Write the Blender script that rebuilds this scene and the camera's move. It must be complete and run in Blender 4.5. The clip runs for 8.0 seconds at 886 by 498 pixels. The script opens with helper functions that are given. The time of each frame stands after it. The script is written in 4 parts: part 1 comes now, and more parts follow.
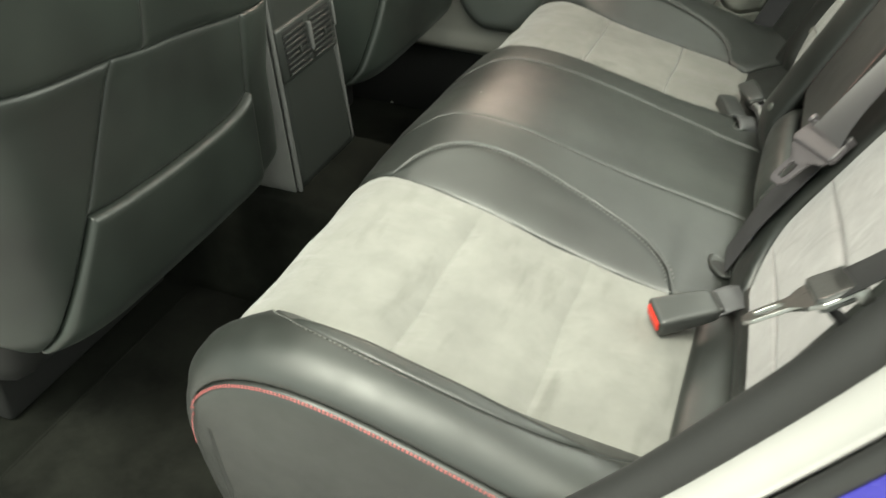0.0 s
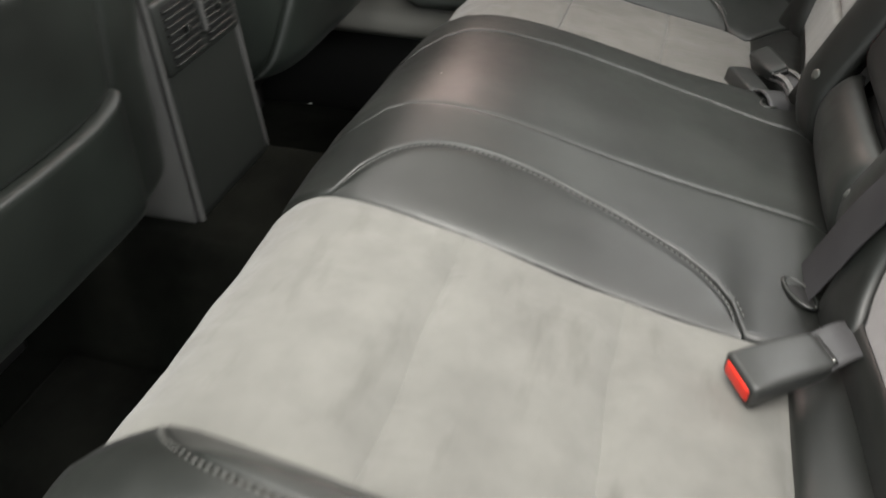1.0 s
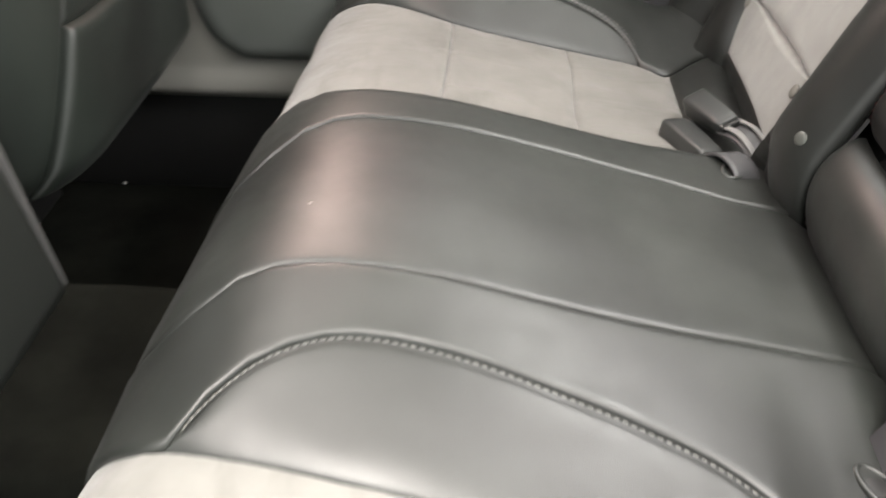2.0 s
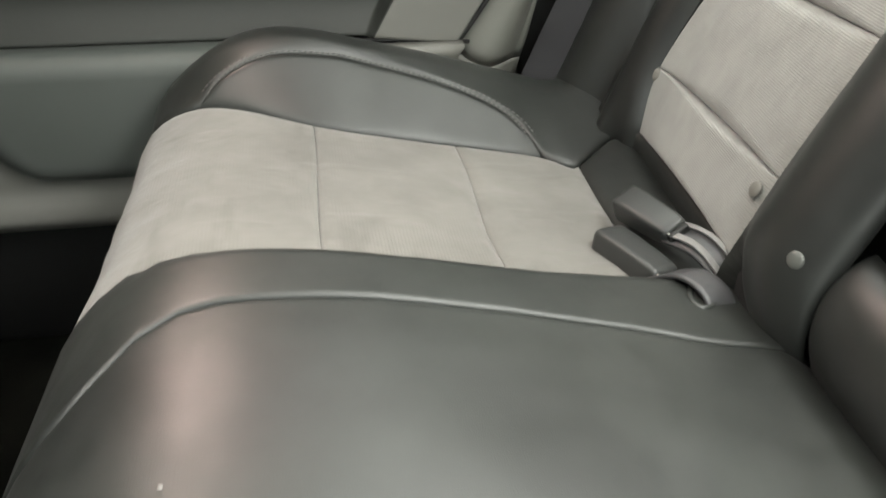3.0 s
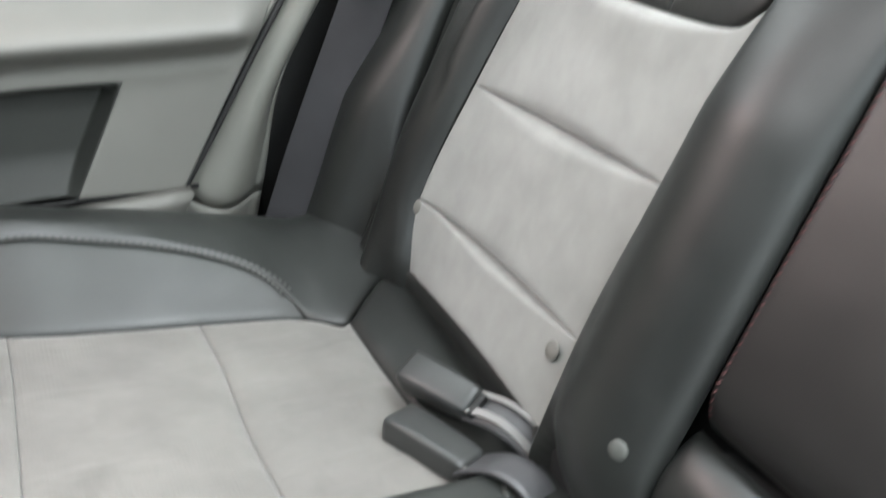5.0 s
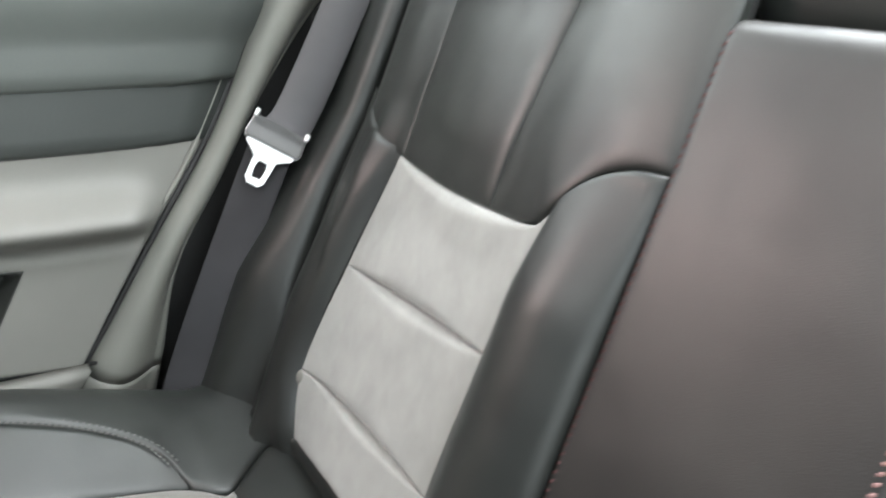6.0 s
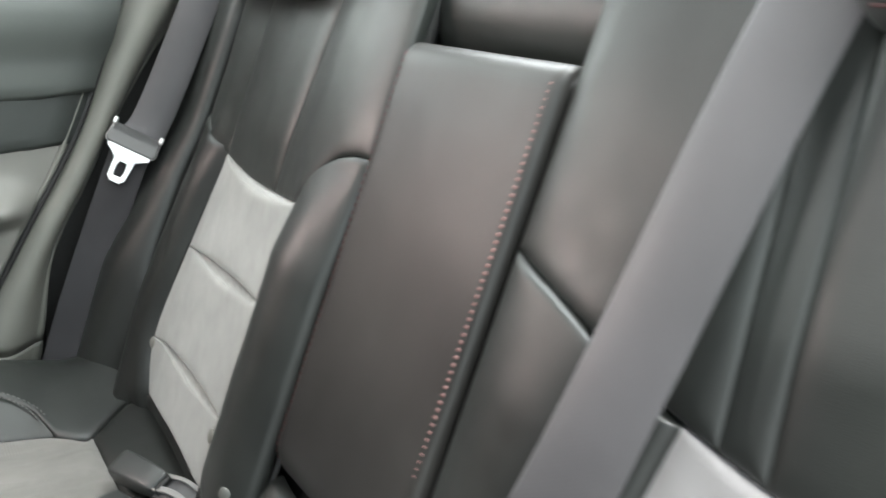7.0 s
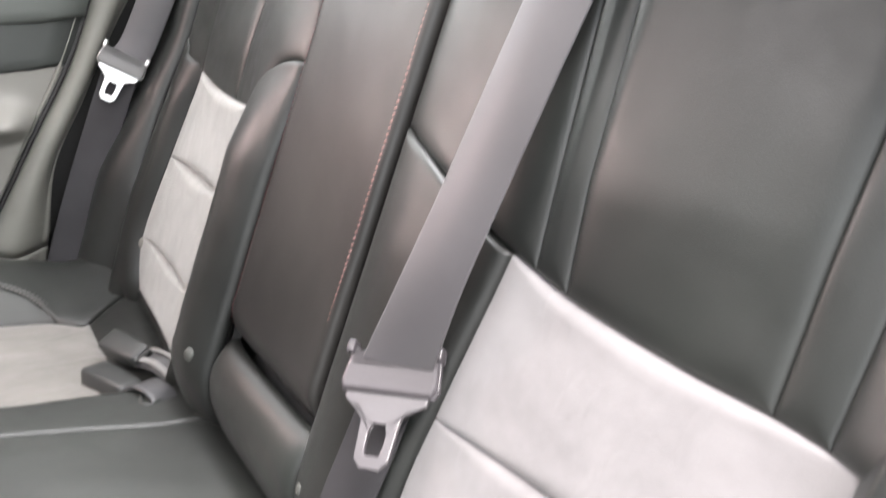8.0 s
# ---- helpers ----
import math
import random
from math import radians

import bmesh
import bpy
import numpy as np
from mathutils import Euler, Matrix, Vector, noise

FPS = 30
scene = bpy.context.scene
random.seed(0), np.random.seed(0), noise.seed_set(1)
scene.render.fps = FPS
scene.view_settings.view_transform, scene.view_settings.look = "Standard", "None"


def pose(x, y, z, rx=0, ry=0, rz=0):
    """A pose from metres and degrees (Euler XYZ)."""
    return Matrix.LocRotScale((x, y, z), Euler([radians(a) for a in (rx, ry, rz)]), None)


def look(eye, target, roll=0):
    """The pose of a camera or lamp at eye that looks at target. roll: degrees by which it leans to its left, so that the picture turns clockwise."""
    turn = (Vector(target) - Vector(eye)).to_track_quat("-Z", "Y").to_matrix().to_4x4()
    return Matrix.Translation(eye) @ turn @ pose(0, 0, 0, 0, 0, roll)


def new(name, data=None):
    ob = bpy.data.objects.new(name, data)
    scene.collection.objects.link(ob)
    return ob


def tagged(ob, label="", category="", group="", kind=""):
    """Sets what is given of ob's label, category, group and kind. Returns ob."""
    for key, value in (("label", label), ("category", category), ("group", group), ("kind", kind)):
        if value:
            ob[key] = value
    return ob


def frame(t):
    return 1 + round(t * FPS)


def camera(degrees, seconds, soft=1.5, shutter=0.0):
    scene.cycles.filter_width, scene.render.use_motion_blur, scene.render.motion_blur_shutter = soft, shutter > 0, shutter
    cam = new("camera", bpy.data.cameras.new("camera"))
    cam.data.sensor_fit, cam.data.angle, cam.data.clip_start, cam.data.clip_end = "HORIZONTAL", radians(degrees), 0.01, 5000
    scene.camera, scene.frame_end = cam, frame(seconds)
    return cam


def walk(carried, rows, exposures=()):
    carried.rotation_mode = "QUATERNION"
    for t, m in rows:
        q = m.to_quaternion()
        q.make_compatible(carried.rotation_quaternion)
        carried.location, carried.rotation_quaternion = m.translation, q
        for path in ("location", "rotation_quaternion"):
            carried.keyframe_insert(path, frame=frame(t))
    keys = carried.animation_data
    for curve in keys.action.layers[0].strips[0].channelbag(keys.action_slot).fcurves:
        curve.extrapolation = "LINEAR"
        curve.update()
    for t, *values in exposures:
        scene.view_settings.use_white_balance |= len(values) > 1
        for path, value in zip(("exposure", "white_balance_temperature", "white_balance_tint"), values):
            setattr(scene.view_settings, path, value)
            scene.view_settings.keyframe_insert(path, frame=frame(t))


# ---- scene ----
cam = camera(57.2, 8.0, soft=1.6, shutter=0.5)
EXPOSURES = [(0.0, 1.53, 6900, -10), (0.5, 1.43, 6650, -1), (1.0, 1.0, 6550, 3), (1.5, 1.44, 6600, 6), (2.0, 1.98, 6700, 6), (3.5, 1.84, 6450, -3), (4.5, 1.93, 6000, -1), (5.0, 2.08, 6000, 1), (6.5, 2.12, 6100, 1), (7.0, 1.88, 6100, -1), (7.5, 2.15, 6300, 3), (8.0, 2.23, 6350, 9)]
PATH = [
    (0, (0.43, -0.491, 0.941), (-0.177, 0.968, -0.285), -0.0),
    (0.5, (0.357, -0.414, 0.831), (-0.226, 1.057, -0.392), -0.3),
    (1, (0.291, -0.263, 0.781), (-0.132, 1.27, -0.432), 0.4),
    (1.5, (0.23, -0.093, 0.759), (-0.035, 1.461, -0.471), 0.6),
    (2, (0.192, 0.028, 0.737), (0.127, 1.608, -0.488), 0.7),
    (2.2, (0.191, 0.075, 0.726), (0.199, 1.675, -0.474), 0.8),
    (3.3, (0.146, 0.293, 0.692), (0.538, 1.91, -0.417), 1.4),
    (3.5, (0.156, 0.322, 0.683), (0.588, 1.941, -0.408), 1.0),
    (4, (0.181, 0.382, 0.662), (0.785, 1.963, -0.404), 1.4),
    (4.5, (0.198, 0.397, 0.667), (0.954, 1.916, -0.392), 2.2),
    (5, (0.203, 0.382, 0.726), (1.058, 1.885, -0.279), 2.3),
    (5.2, (0.206, 0.371, 0.755), (1.097, 1.887, -0.199), 1.7),
    (6.3, (0.251, 0.246, 0.793), (1.308, 1.822, 0.162), 1.6),
    (6.5, (0.264, 0.2, 0.811), (1.332, 1.758, 0.153), 0.7),
    (7, (0.282, 0.081, 0.803), (1.379, 1.62, 0.149), 1.1),
    (7.5, (0.309, -0.001, 0.804), (1.396, 1.537, 0.131), 0.7),
    (8, (0.292, -0.059, 0.786), (1.312, 1.482, 0.02), 0.4),
]
walk(cam, [(t, look(eye, target, roll)) for t, eye, target, roll in PATH], exposures=EXPOSURES)

# ---- world and light ----
world = bpy.data.worlds.new("overcast_sky")
scene.world = world
world.use_nodes = True
wn = world.node_tree
sky = wn.nodes.new("ShaderNodeTexSky")
sky.sky_type = 'NISHITA'
sky.sun_disc = False
sky.sun_elevation = radians(62)
sky.sun_rotation = radians(188)
wn.nodes["Background"].inputs[1].default_value = 0.10
haze = wn.nodes.new("ShaderNodeHueSaturation")
haze.inputs["Saturation"].default_value = 0.08
wn.links.new(sky.outputs[0], haze.inputs["Color"])
wn.links.new(haze.outputs[0], wn.nodes["Background"].inputs[0])

sun_data = bpy.data.lights.new("sun", 'SUN')
sun_data.energy = 2.2
sun_data.angle = radians(30)
sun_data.color = (1.0, 0.92, 0.9)
sun_ob = new("sun", sun_data)
sun_ob.matrix_world = look((-0.25, -1.8, 4.4), (0.2, 0.3, 0.3))

# added fill lamp under the headliner; no roof glass or lamp is known
roof_data = bpy.data.lights.new("roof_fill_light", 'AREA')
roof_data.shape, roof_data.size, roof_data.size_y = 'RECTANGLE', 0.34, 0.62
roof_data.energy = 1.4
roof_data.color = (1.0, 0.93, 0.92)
roof_ob = new("roof_fill_light", roof_data)
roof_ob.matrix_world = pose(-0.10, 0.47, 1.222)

# daylight in the front half of the far window
pane_data = bpy.data.lights.new("window_light", 'AREA')
pane_data.shape, pane_data.size, pane_data.size_y = 'RECTANGLE', 0.46, 0.20
pane_data.energy = 2.3
pane_data.color = (1.0, 0.72, 0.67)
pane_ob = new("window_light", pane_data)
pane_ob.matrix_world = look((-0.18, 1.08, 0.92), (-0.10, 0.40, 0.56))

# and, fainter, in its rear half
rear_data = bpy.data.lights.new("window_light", 'AREA')
rear_data.shape, rear_data.size, rear_data.size_y = 'RECTANGLE', 0.42, 0.30
rear_data.energy = 0.55
rear_data.color = (1.0, 0.98, 0.95)
rear_ob = new("window_light", rear_data)
rear_ob.matrix_world = look((0.46, 1.085, 1.0), (0.42, 0.40, 0.76))

# daylight through the rear window, over the parcel shelf
screen_data = bpy.data.lights.new("rear_window_light", 'AREA')
screen_data.shape, screen_data.size, screen_data.size_y = 'RECTANGLE', 1.0, 0.60
screen_data.energy = 9.5
screen_data.color = (1.0, 0.96, 0.97)
screen_ob = new("rear_window_light", screen_data)
screen_ob.matrix_world = look((0.88, 0.512, 1.09), (0.59, 0.512, 0.59))

CY = 0.512          # the car's middle plane: the cabin is mirrored about it


def mir(y):
    return 2 * CY - y


# ---- materials ----
def nodes_of(name):
    m = bpy.data.materials.new(name)
    m.use_nodes = True
    nt = m.node_tree
    return m, nt, nt.nodes["Principled BSDF"]


def noise_node(nt, scale, detail=3.0, rough=0.5, coord=None):
    n = nt.nodes.new("ShaderNodeTexNoise")
    n.inputs["Scale"].default_value = scale
    n.inputs["Detail"].default_value = detail
    n.inputs["Roughness"].default_value = rough
    if coord is not None:
        nt.links.new(coord, n.inputs["Vector"])
    return n


def ramp(nt, src, a, b, lo=0.35, hi=0.65):
    r = nt.nodes.new("ShaderNodeValToRGB")
    r.color_ramp.elements[0].position, r.color_ramp.elements[1].position = lo, hi
    r.color_ramp.elements[0].color, r.color_ramp.elements[1].color = (*a, 1), (*b, 1)
    nt.links.new(src, r.inputs[0])
    return r


def span(nt, src, lo, hi):
    r = nt.nodes.new("ShaderNodeMapRange")
    r.inputs["To Min"].default_value, r.inputs["To Max"].default_value = lo, hi
    nt.links.new(src, r.inputs[0])
    return r


def bump(nt, bsdf, height, strength, dist, after=None):
    b = nt.nodes.new("ShaderNodeBump")
    b.inputs["Strength"].default_value, b.inputs["Distance"].default_value = strength, dist
    nt.links.new(height, b.inputs["Height"])
    if after is not None:
        nt.links.new(after.outputs[0], b.inputs["Normal"])
    nt.links.new(b.outputs[0], bsdf.inputs["Normal"])
    return b


def place(nt):
    return nt.nodes.new("ShaderNodeTexCoord").outputs["Object"]


def leather(name, base, rough=0.42, spec=0.5, wear=0.5):
    m, nt, p = nodes_of(name)
    c = place(nt)
    big = noise_node(nt, 5, 3, 0.5, c)
    col = ramp(nt, big.outputs[0], [v * 0.7 for v in base], [v * 2.0 for v in base])
    nt.links.new(col.outputs[0], p.inputs["Base Color"])
    fine = noise_node(nt, 38, 4, 0.6, c)
    rr = span(nt, fine.outputs[0], rough - 0.10 * wear, rough + 0.12 * wear)
    nt.links.new(rr.outputs[0], p.inputs["Roughness"])
    p.inputs["Specular IOR Level"].default_value = spec
    p.inputs["Sheen Weight"].default_value = 0.02
    p.inputs["Sheen Roughness"].default_value = 0.45
    v = nt.nodes.new("ShaderNodeTexVoronoi")
    v.feature = 'DISTANCE_TO_EDGE'
    v.inputs["Scale"].default_value = 700
    nt.links.new(c, v.inputs["Vector"])
    b1 = bump(nt, p, v.outputs["Distance"], 0.18, 0.0006)
    w = noise_node(nt, 22, 2, 0.5, c)
    bump(nt, p, w.outputs[0], 0.12, 0.004, b1)
    return m


def suede(name, base, rib=''):
    m, nt, p = nodes_of(name)
    c = place(nt)
    big = noise_node(nt, 6, 4, 0.55, c)
    brush = noise_node(nt, 26, 3, 0.6, c)
    mix = nt.nodes.new("ShaderNodeMix")
    mix.inputs[0].default_value = 0.4
    nt.links.new(big.outputs[0], mix.inputs[2])
    nt.links.new(brush.outputs[0], mix.inputs[3])
    col = ramp(nt, mix.outputs[0], [v * 0.80 for v in base], [v * 1.08 for v in base], 0.36, 0.64)
    nt.links.new(col.outputs[0], p.inputs["Base Color"])
    mq = nt.nodes.new("ShaderNodeMapping")
    mq.inputs["Scale"].default_value = (30, 9, 14)
    mq.inputs["Rotation"].default_value = (0, 0, -0.7)
    nt.links.new(c, mq.inputs["Vector"])
    rub = noise_node(nt, 1.0, 3, 0.55, mq.outputs[0])
    dark = ramp(nt, rub.outputs[0], (1, 1, 1), (0.81, 0.81, 0.80) if rib != 'Z' and 'plain' not in name else (0.96, 0.96, 0.955), 0.58, 0.72)
    worn = nt.nodes.new("ShaderNodeMix")
    worn.data_type, worn.blend_type = 'RGBA', 'MULTIPLY'
    worn.inputs[0].default_value = 1.0
    nt.links.new(col.outputs[0], worn.inputs[6])
    nt.links.new(dark.outputs[0], worn.inputs[7])
    nt.links.new(worn.outputs[2], p.inputs["Base Color"])
    p.inputs["Roughness"].default_value = 0.95
    p.inputs["Specular IOR Level"].default_value = 0.15
    p.inputs["Sheen Weight"].default_value = 0.35
    p.inputs["Sheen Roughness"].default_value = 0.5
    nap = noise_node(nt, 900, 2, 0.7, c)
    b1 = bump(nt, p, nap.outputs[0], 0.25, 0.0008)
    fold = noise_node(nt, 14, 3, 0.5, c)
    b0 = bump(nt, p, fold.outputs[0], 0.60, 0.007, b1)
    mp = nt.nodes.new("ShaderNodeMapping")
    mp.inputs["Scale"].default_value = (9, 26, 9)
    mp.inputs["Rotation"].default_value = (0, 0, 0.5)
    nt.links.new(c, mp.inputs["Vector"])
    crease = noise_node(nt, 1.6, 2, 0.4, mp.outputs[0])
    cr = ramp(nt, crease.outputs[0], (0, 0, 0), (1, 1, 1), 0.60, 0.70)
    b2 = bump(nt, p, cr.outputs[0], 0.05 if rib == 'Z' else 0.16, 0.003, b0)
    if rib:
        wv = nt.nodes.new("ShaderNodeTexWave")
        wv.bands_direction = rib
        wv.inputs["Scale"].default_value = 175 if rib == 'Z' else 110
        wv.inputs["Distortion"].default_value = 0.6
        nt.links.new(c, wv.inputs["Vector"])
        patch = noise_node(nt, 7, 2, 0.5, c)
        seen = ramp(nt, patch.outputs[0], (0, 0, 0) if rib == 'X' else (0.6, 0.6, 0.6), (1, 1, 1), 0.42, 0.62)
        times = nt.nodes.new("ShaderNodeMath")
        times.operation = 'MULTIPLY'
        nt.links.new(wv.outputs[1], times.inputs[0])
        nt.links.new(seen.outputs[0], times.inputs[1])
        bump(nt, p, times.outputs[0], 0.30 if rib == 'Z' else 0.16, 0.0012, b2)
    return m


def plastic(name, base, rough=0.5, grain=420, depth=0.0004, spec=0.5):
    m, nt, p = nodes_of(name)
    c = place(nt)
    big = noise_node(nt, 7, 4, 0.6, c)
    col = ramp(nt, big.outputs[0], [v * 0.92 for v in base], [v * 1.06 for v in base], 0.3, 0.7)
    nt.links.new(col.outputs[0], p.inputs["Base Color"])
    g = noise_node(nt, grain, 3, 0.6, c)
    rr = span(nt, g.outputs[0], rough - 0.06, rough + 0.08)
    nt.links.new(rr.outputs[0], p.inputs["Roughness"])
    p.inputs["Specular IOR Level"].default_value = spec
    bump(nt, p, g.outputs[0], 0.3, depth)
    return m


def carpet(name, base):
    m, nt, p = nodes_of(name)
    c = place(nt)
    big = noise_node(nt, 8, 6, 0.7, c)
    col = ramp(nt, big.outputs[0], [v * 0.5 for v in base], [v * 2.0 for v in base], 0.32, 0.70)
    nt.links.new(col.outputs[0], p.inputs["Base Color"])
    p.inputs["Roughness"].default_value = 1.0
    p.inputs["Specular IOR Level"].default_value = 0.1
    g = noise_node(nt, 520, 3, 0.8, c)
    bump(nt, p, g.outputs[0], 0.9, 0.003)
    return m


def webbing(name, base, sheen=0.2):
    m, nt, p = nodes_of(name)
    c = place(nt)
    wv = nt.nodes.new("ShaderNodeTexWave")
    wv.bands_direction = 'DIAGONAL'
    wv.inputs["Scale"].default_value = 190
    nt.links.new(c, wv.inputs["Vector"])
    big = noise_node(nt, 14, 3, 0.5, c)
    col = ramp(nt, big.outputs[0], [v * 0.88 for v in base], [v * 1.1 for v in base])
    nt.links.new(col.outputs[0], p.inputs["Base Color"])
    p.inputs["Roughness"].default_value = 0.48 if sheen else 0.8
    p.inputs["Specular IOR Level"].default_value = 0.75 if sheen else 0.2
    p.inputs["Sheen Weight"].default_value = sheen
    bump(nt, p, wv.outputs[0], 0.08, 0.0004)
    return m


def metal(name, base, rough):
    m, nt, p = nodes_of(name)
    c = place(nt)
    n = noise_node(nt, 160, 3, 0.6, c)
    rr = span(nt, n.outputs[0], rough * 0.7, rough * 1.4)
    nt.links.new(rr.outputs[0], p.inputs["Roughness"])
    p.inputs["Base Color"].default_value = (*base, 1)
    p.inputs["Metallic"].default_value = 1.0
    return m


LEATHER = leather("black_leather", (0.0115, 0.0130, 0.0116), 0.42, 0.75, 1.3)
LEATHER_ARM = leather("armrest_leather", (0.0150, 0.0142, 0.0132), 0.42, 0.65)
LEATHER_SEAT = leather("front_seat_vinyl", (0.009, 0.0115, 0.0097), 0.42, 0.55)
# One suede in four base tones, each taking in the light of its place.
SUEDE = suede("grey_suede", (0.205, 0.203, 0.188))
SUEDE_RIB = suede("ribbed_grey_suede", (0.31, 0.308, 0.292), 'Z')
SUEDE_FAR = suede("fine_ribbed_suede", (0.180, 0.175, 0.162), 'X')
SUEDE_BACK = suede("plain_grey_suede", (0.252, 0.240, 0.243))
TRIM_LIGHT = plastic("light_grey_trim", (0.19, 0.186, 0.170), 0.55)
TRIM_PILLAR = plastic("grey_pillar_trim", (0.20, 0.198, 0.177), 0.5)
TRIM_DARK = plastic("dark_grey_trim", (0.045, 0.05, 0.047), 0.5)
TRIM_MID = plastic("mid_grey_trim", (0.085, 0.093, 0.086), 0.55)
TRIM_RECESS_SHADE = plastic("shaded_recess_trim", (0.036, 0.038, 0.034), 0.6)
CONSOLE = plastic("console_plastic", (0.022, 0.0245, 0.0225), 0.42)
CONSOLE_SIDE = plastic("console_side_plastic", (0.095, 0.095, 0.093), 0.55)
VENT = plastic("vent_plastic", (0.020, 0.022, 0.020), 0.45)
HOLE = plastic("vent_hole", (0.004, 0.004, 0.004), 0.8)
WHEEL = plastic("vent_wheel_plastic", (0.10, 0.10, 0.098), 0.4)
BUCKLE = plastic("buckle_plastic", (0.042, 0.044, 0.043), 0.36, 300)
RED = plastic("red_release_plastic", (0.75, 0.035, 0.02), 0.35)
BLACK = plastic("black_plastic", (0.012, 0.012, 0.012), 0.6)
RUBBER = plastic("seal_rubber", (0.02, 0.02, 0.02), 0.6)
CARPET = carpet("dark_carpet", (0.007, 0.0076, 0.006))
MAT = carpet("black_mat_pile", (0.0095, 0.010, 0.0082))
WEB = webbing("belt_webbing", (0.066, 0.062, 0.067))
WEB_PALE = webbing("pale_stalk_webbing", (0.19, 0.185, 0.18))
# Darker copies of the belt webbing; shade on the straps put into colour.
WEB_SHADED = webbing("shaded_webbing", (0.045, 0.044, 0.047), 0.0)
WEB_DEEP_SHADED = webbing("deep_shaded_webbing", (0.022, 0.022, 0.023), 0.0)
STALK = plastic("stalk_webbing", (0.066, 0.066, 0.069), 0.38, 300)
STEEL = metal("tongue_steel", (0.9, 0.9, 0.89), 0.34)
SNAP = plastic("snap_enamel", (0.09, 0.094, 0.086), 0.35)
SNAP_CLOTH = plastic("cloth_covered_snap", (0.16, 0.155, 0.14), 0.6)
# Steel darkened in its base colour for the dark cabin it would mirror.
STEEL_DIMMED = metal("dimmed_steel", (0.27, 0.27, 0.26), 0.30)
THREAD_RED = plastic("red_thread", (0.40, 0.10, 0.10), 0.7)
THREAD_PINK = plastic("faded_red_thread", (0.27, 0.155, 0.145), 0.7)
THREAD_DIM = plastic("dim_red_thread", (0.10, 0.045, 0.045), 0.7)
THREAD_GREY = plastic("grey_thread", (0.11, 0.112, 0.105), 0.6)
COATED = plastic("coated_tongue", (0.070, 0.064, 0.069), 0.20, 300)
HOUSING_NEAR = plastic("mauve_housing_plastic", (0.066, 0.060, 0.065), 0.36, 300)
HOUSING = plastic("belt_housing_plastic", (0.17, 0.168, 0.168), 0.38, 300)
WHITE_PAINT = plastic("white_jamb_paint", (0.42, 0.41, 0.40), 0.35, 60, 0.0001)
BLUE_PAINT = plastic("blue_body_paint", (0.035, 0.03, 0.30), 0.25, 60, 0.0001)
HEADLINER = plastic("headliner_cloth", (0.42, 0.415, 0.40), 0.9)


# ---- building helpers ----
def part(name, bm, material, parent=None, label="", smooth=True):
    me = bpy.data.meshes.new(name)
    bmesh.ops.recalc_face_normals(bm, faces=bm.faces)
    if smooth:
        for f in bm.faces:
            f.smooth = True
    bm.to_mesh(me)
    bm.free()
    me.materials.append(material)
    ob = new(name, me)
    if parent is not None:
        ob.parent = parent
    if label:
        ob["label"] = label
    return ob


def thing(name, label, category, group="", at=(0, 0, 0)):
    e = new(name)
    e.empty_display_size = 0.05
    tagged(e, label, category, group)
    return e


def lerp_table(table, x):
    if x <= table[0][0]:
        return table[0][1]
    for (a, va), (b, vb) in zip(table, table[1:]):
        if x <= b:
            k = (x - a) / (b - a)
            return va + (vb - va) * k
    return table[-1][1]


def smooth_table(table, x):
    """Catmull-Rom through a table, so that curves carry no kinks."""
    if x <= table[0][0]:
        return table[0][1]
    if x >= table[-1][0]:
        return table[-1][1]
    for i in range(len(table) - 1):
        x0, y0 = table[i]
        x1, y1 = table[i + 1]
        if x <= x1:
            xa, ya = table[max(i - 1, 0)]
            xb, yb = table[min(i + 2, len(table) - 1)]
            m0 = (y1 - ya) / (x1 - xa) if x1 != xa else 0
            m1 = (yb - y0) / (xb - x0) if xb != x0 else 0
            h = x1 - x0
            t = (x - x0) / h
            return ((2 * t**3 - 3 * t**2 + 1) * y0 + (t**3 - 2 * t**2 + t) * h * m0
                    + (-2 * t**3 + 3 * t**2) * y1 + (t**3 - t**2) * h * m1)
    return table[-1][1]


def spline(points, n):
    """n + 1 evenly spread points on a smooth line through the given ones."""
    pts = [Vector(p) for p in points]
    out = []
    fine = []
    for i in range(len(pts) - 1):
        p0, p1, p2, p3 = pts[max(i - 1, 0)], pts[i], pts[i + 1], pts[min(i + 2, len(pts) - 1)]
        for k in range(16):
            t = k / 16
            fine.append(0.5 * ((2 * p1) + (p2 - p0) * t + (2 * p0 - 5 * p1 + 4 * p2 - p3) * t * t
                               + (3 * p1 - p0 - 3 * p2 + p3) * t ** 3))
    fine.append(pts[-1])
    acc = [0.0]
    for a, b in zip(fine, fine[1:]):
        acc.append(acc[-1] + (b - a).length)
    j = 0
    for k in range(n + 1):
        d = acc[-1] * k / n
        while j < len(acc) - 2 and acc[j + 1] < d:
            j += 1
        f = (d - acc[j]) / max(acc[j + 1] - acc[j], 1e-9)
        out.append(fine[j].lerp(fine[j + 1], f))
    return out


def clamp01(t):
    return min(1.0, max(0.0, t))


def soft01(t):
    t = clamp01(t)
    return t * t * (3 - 2 * t)


def ease(n):
    """0..1 in n steps, closer together at both ends."""
    return [0.5 - 0.5 * math.cos(math.pi * k / n) for k in range(n + 1)]


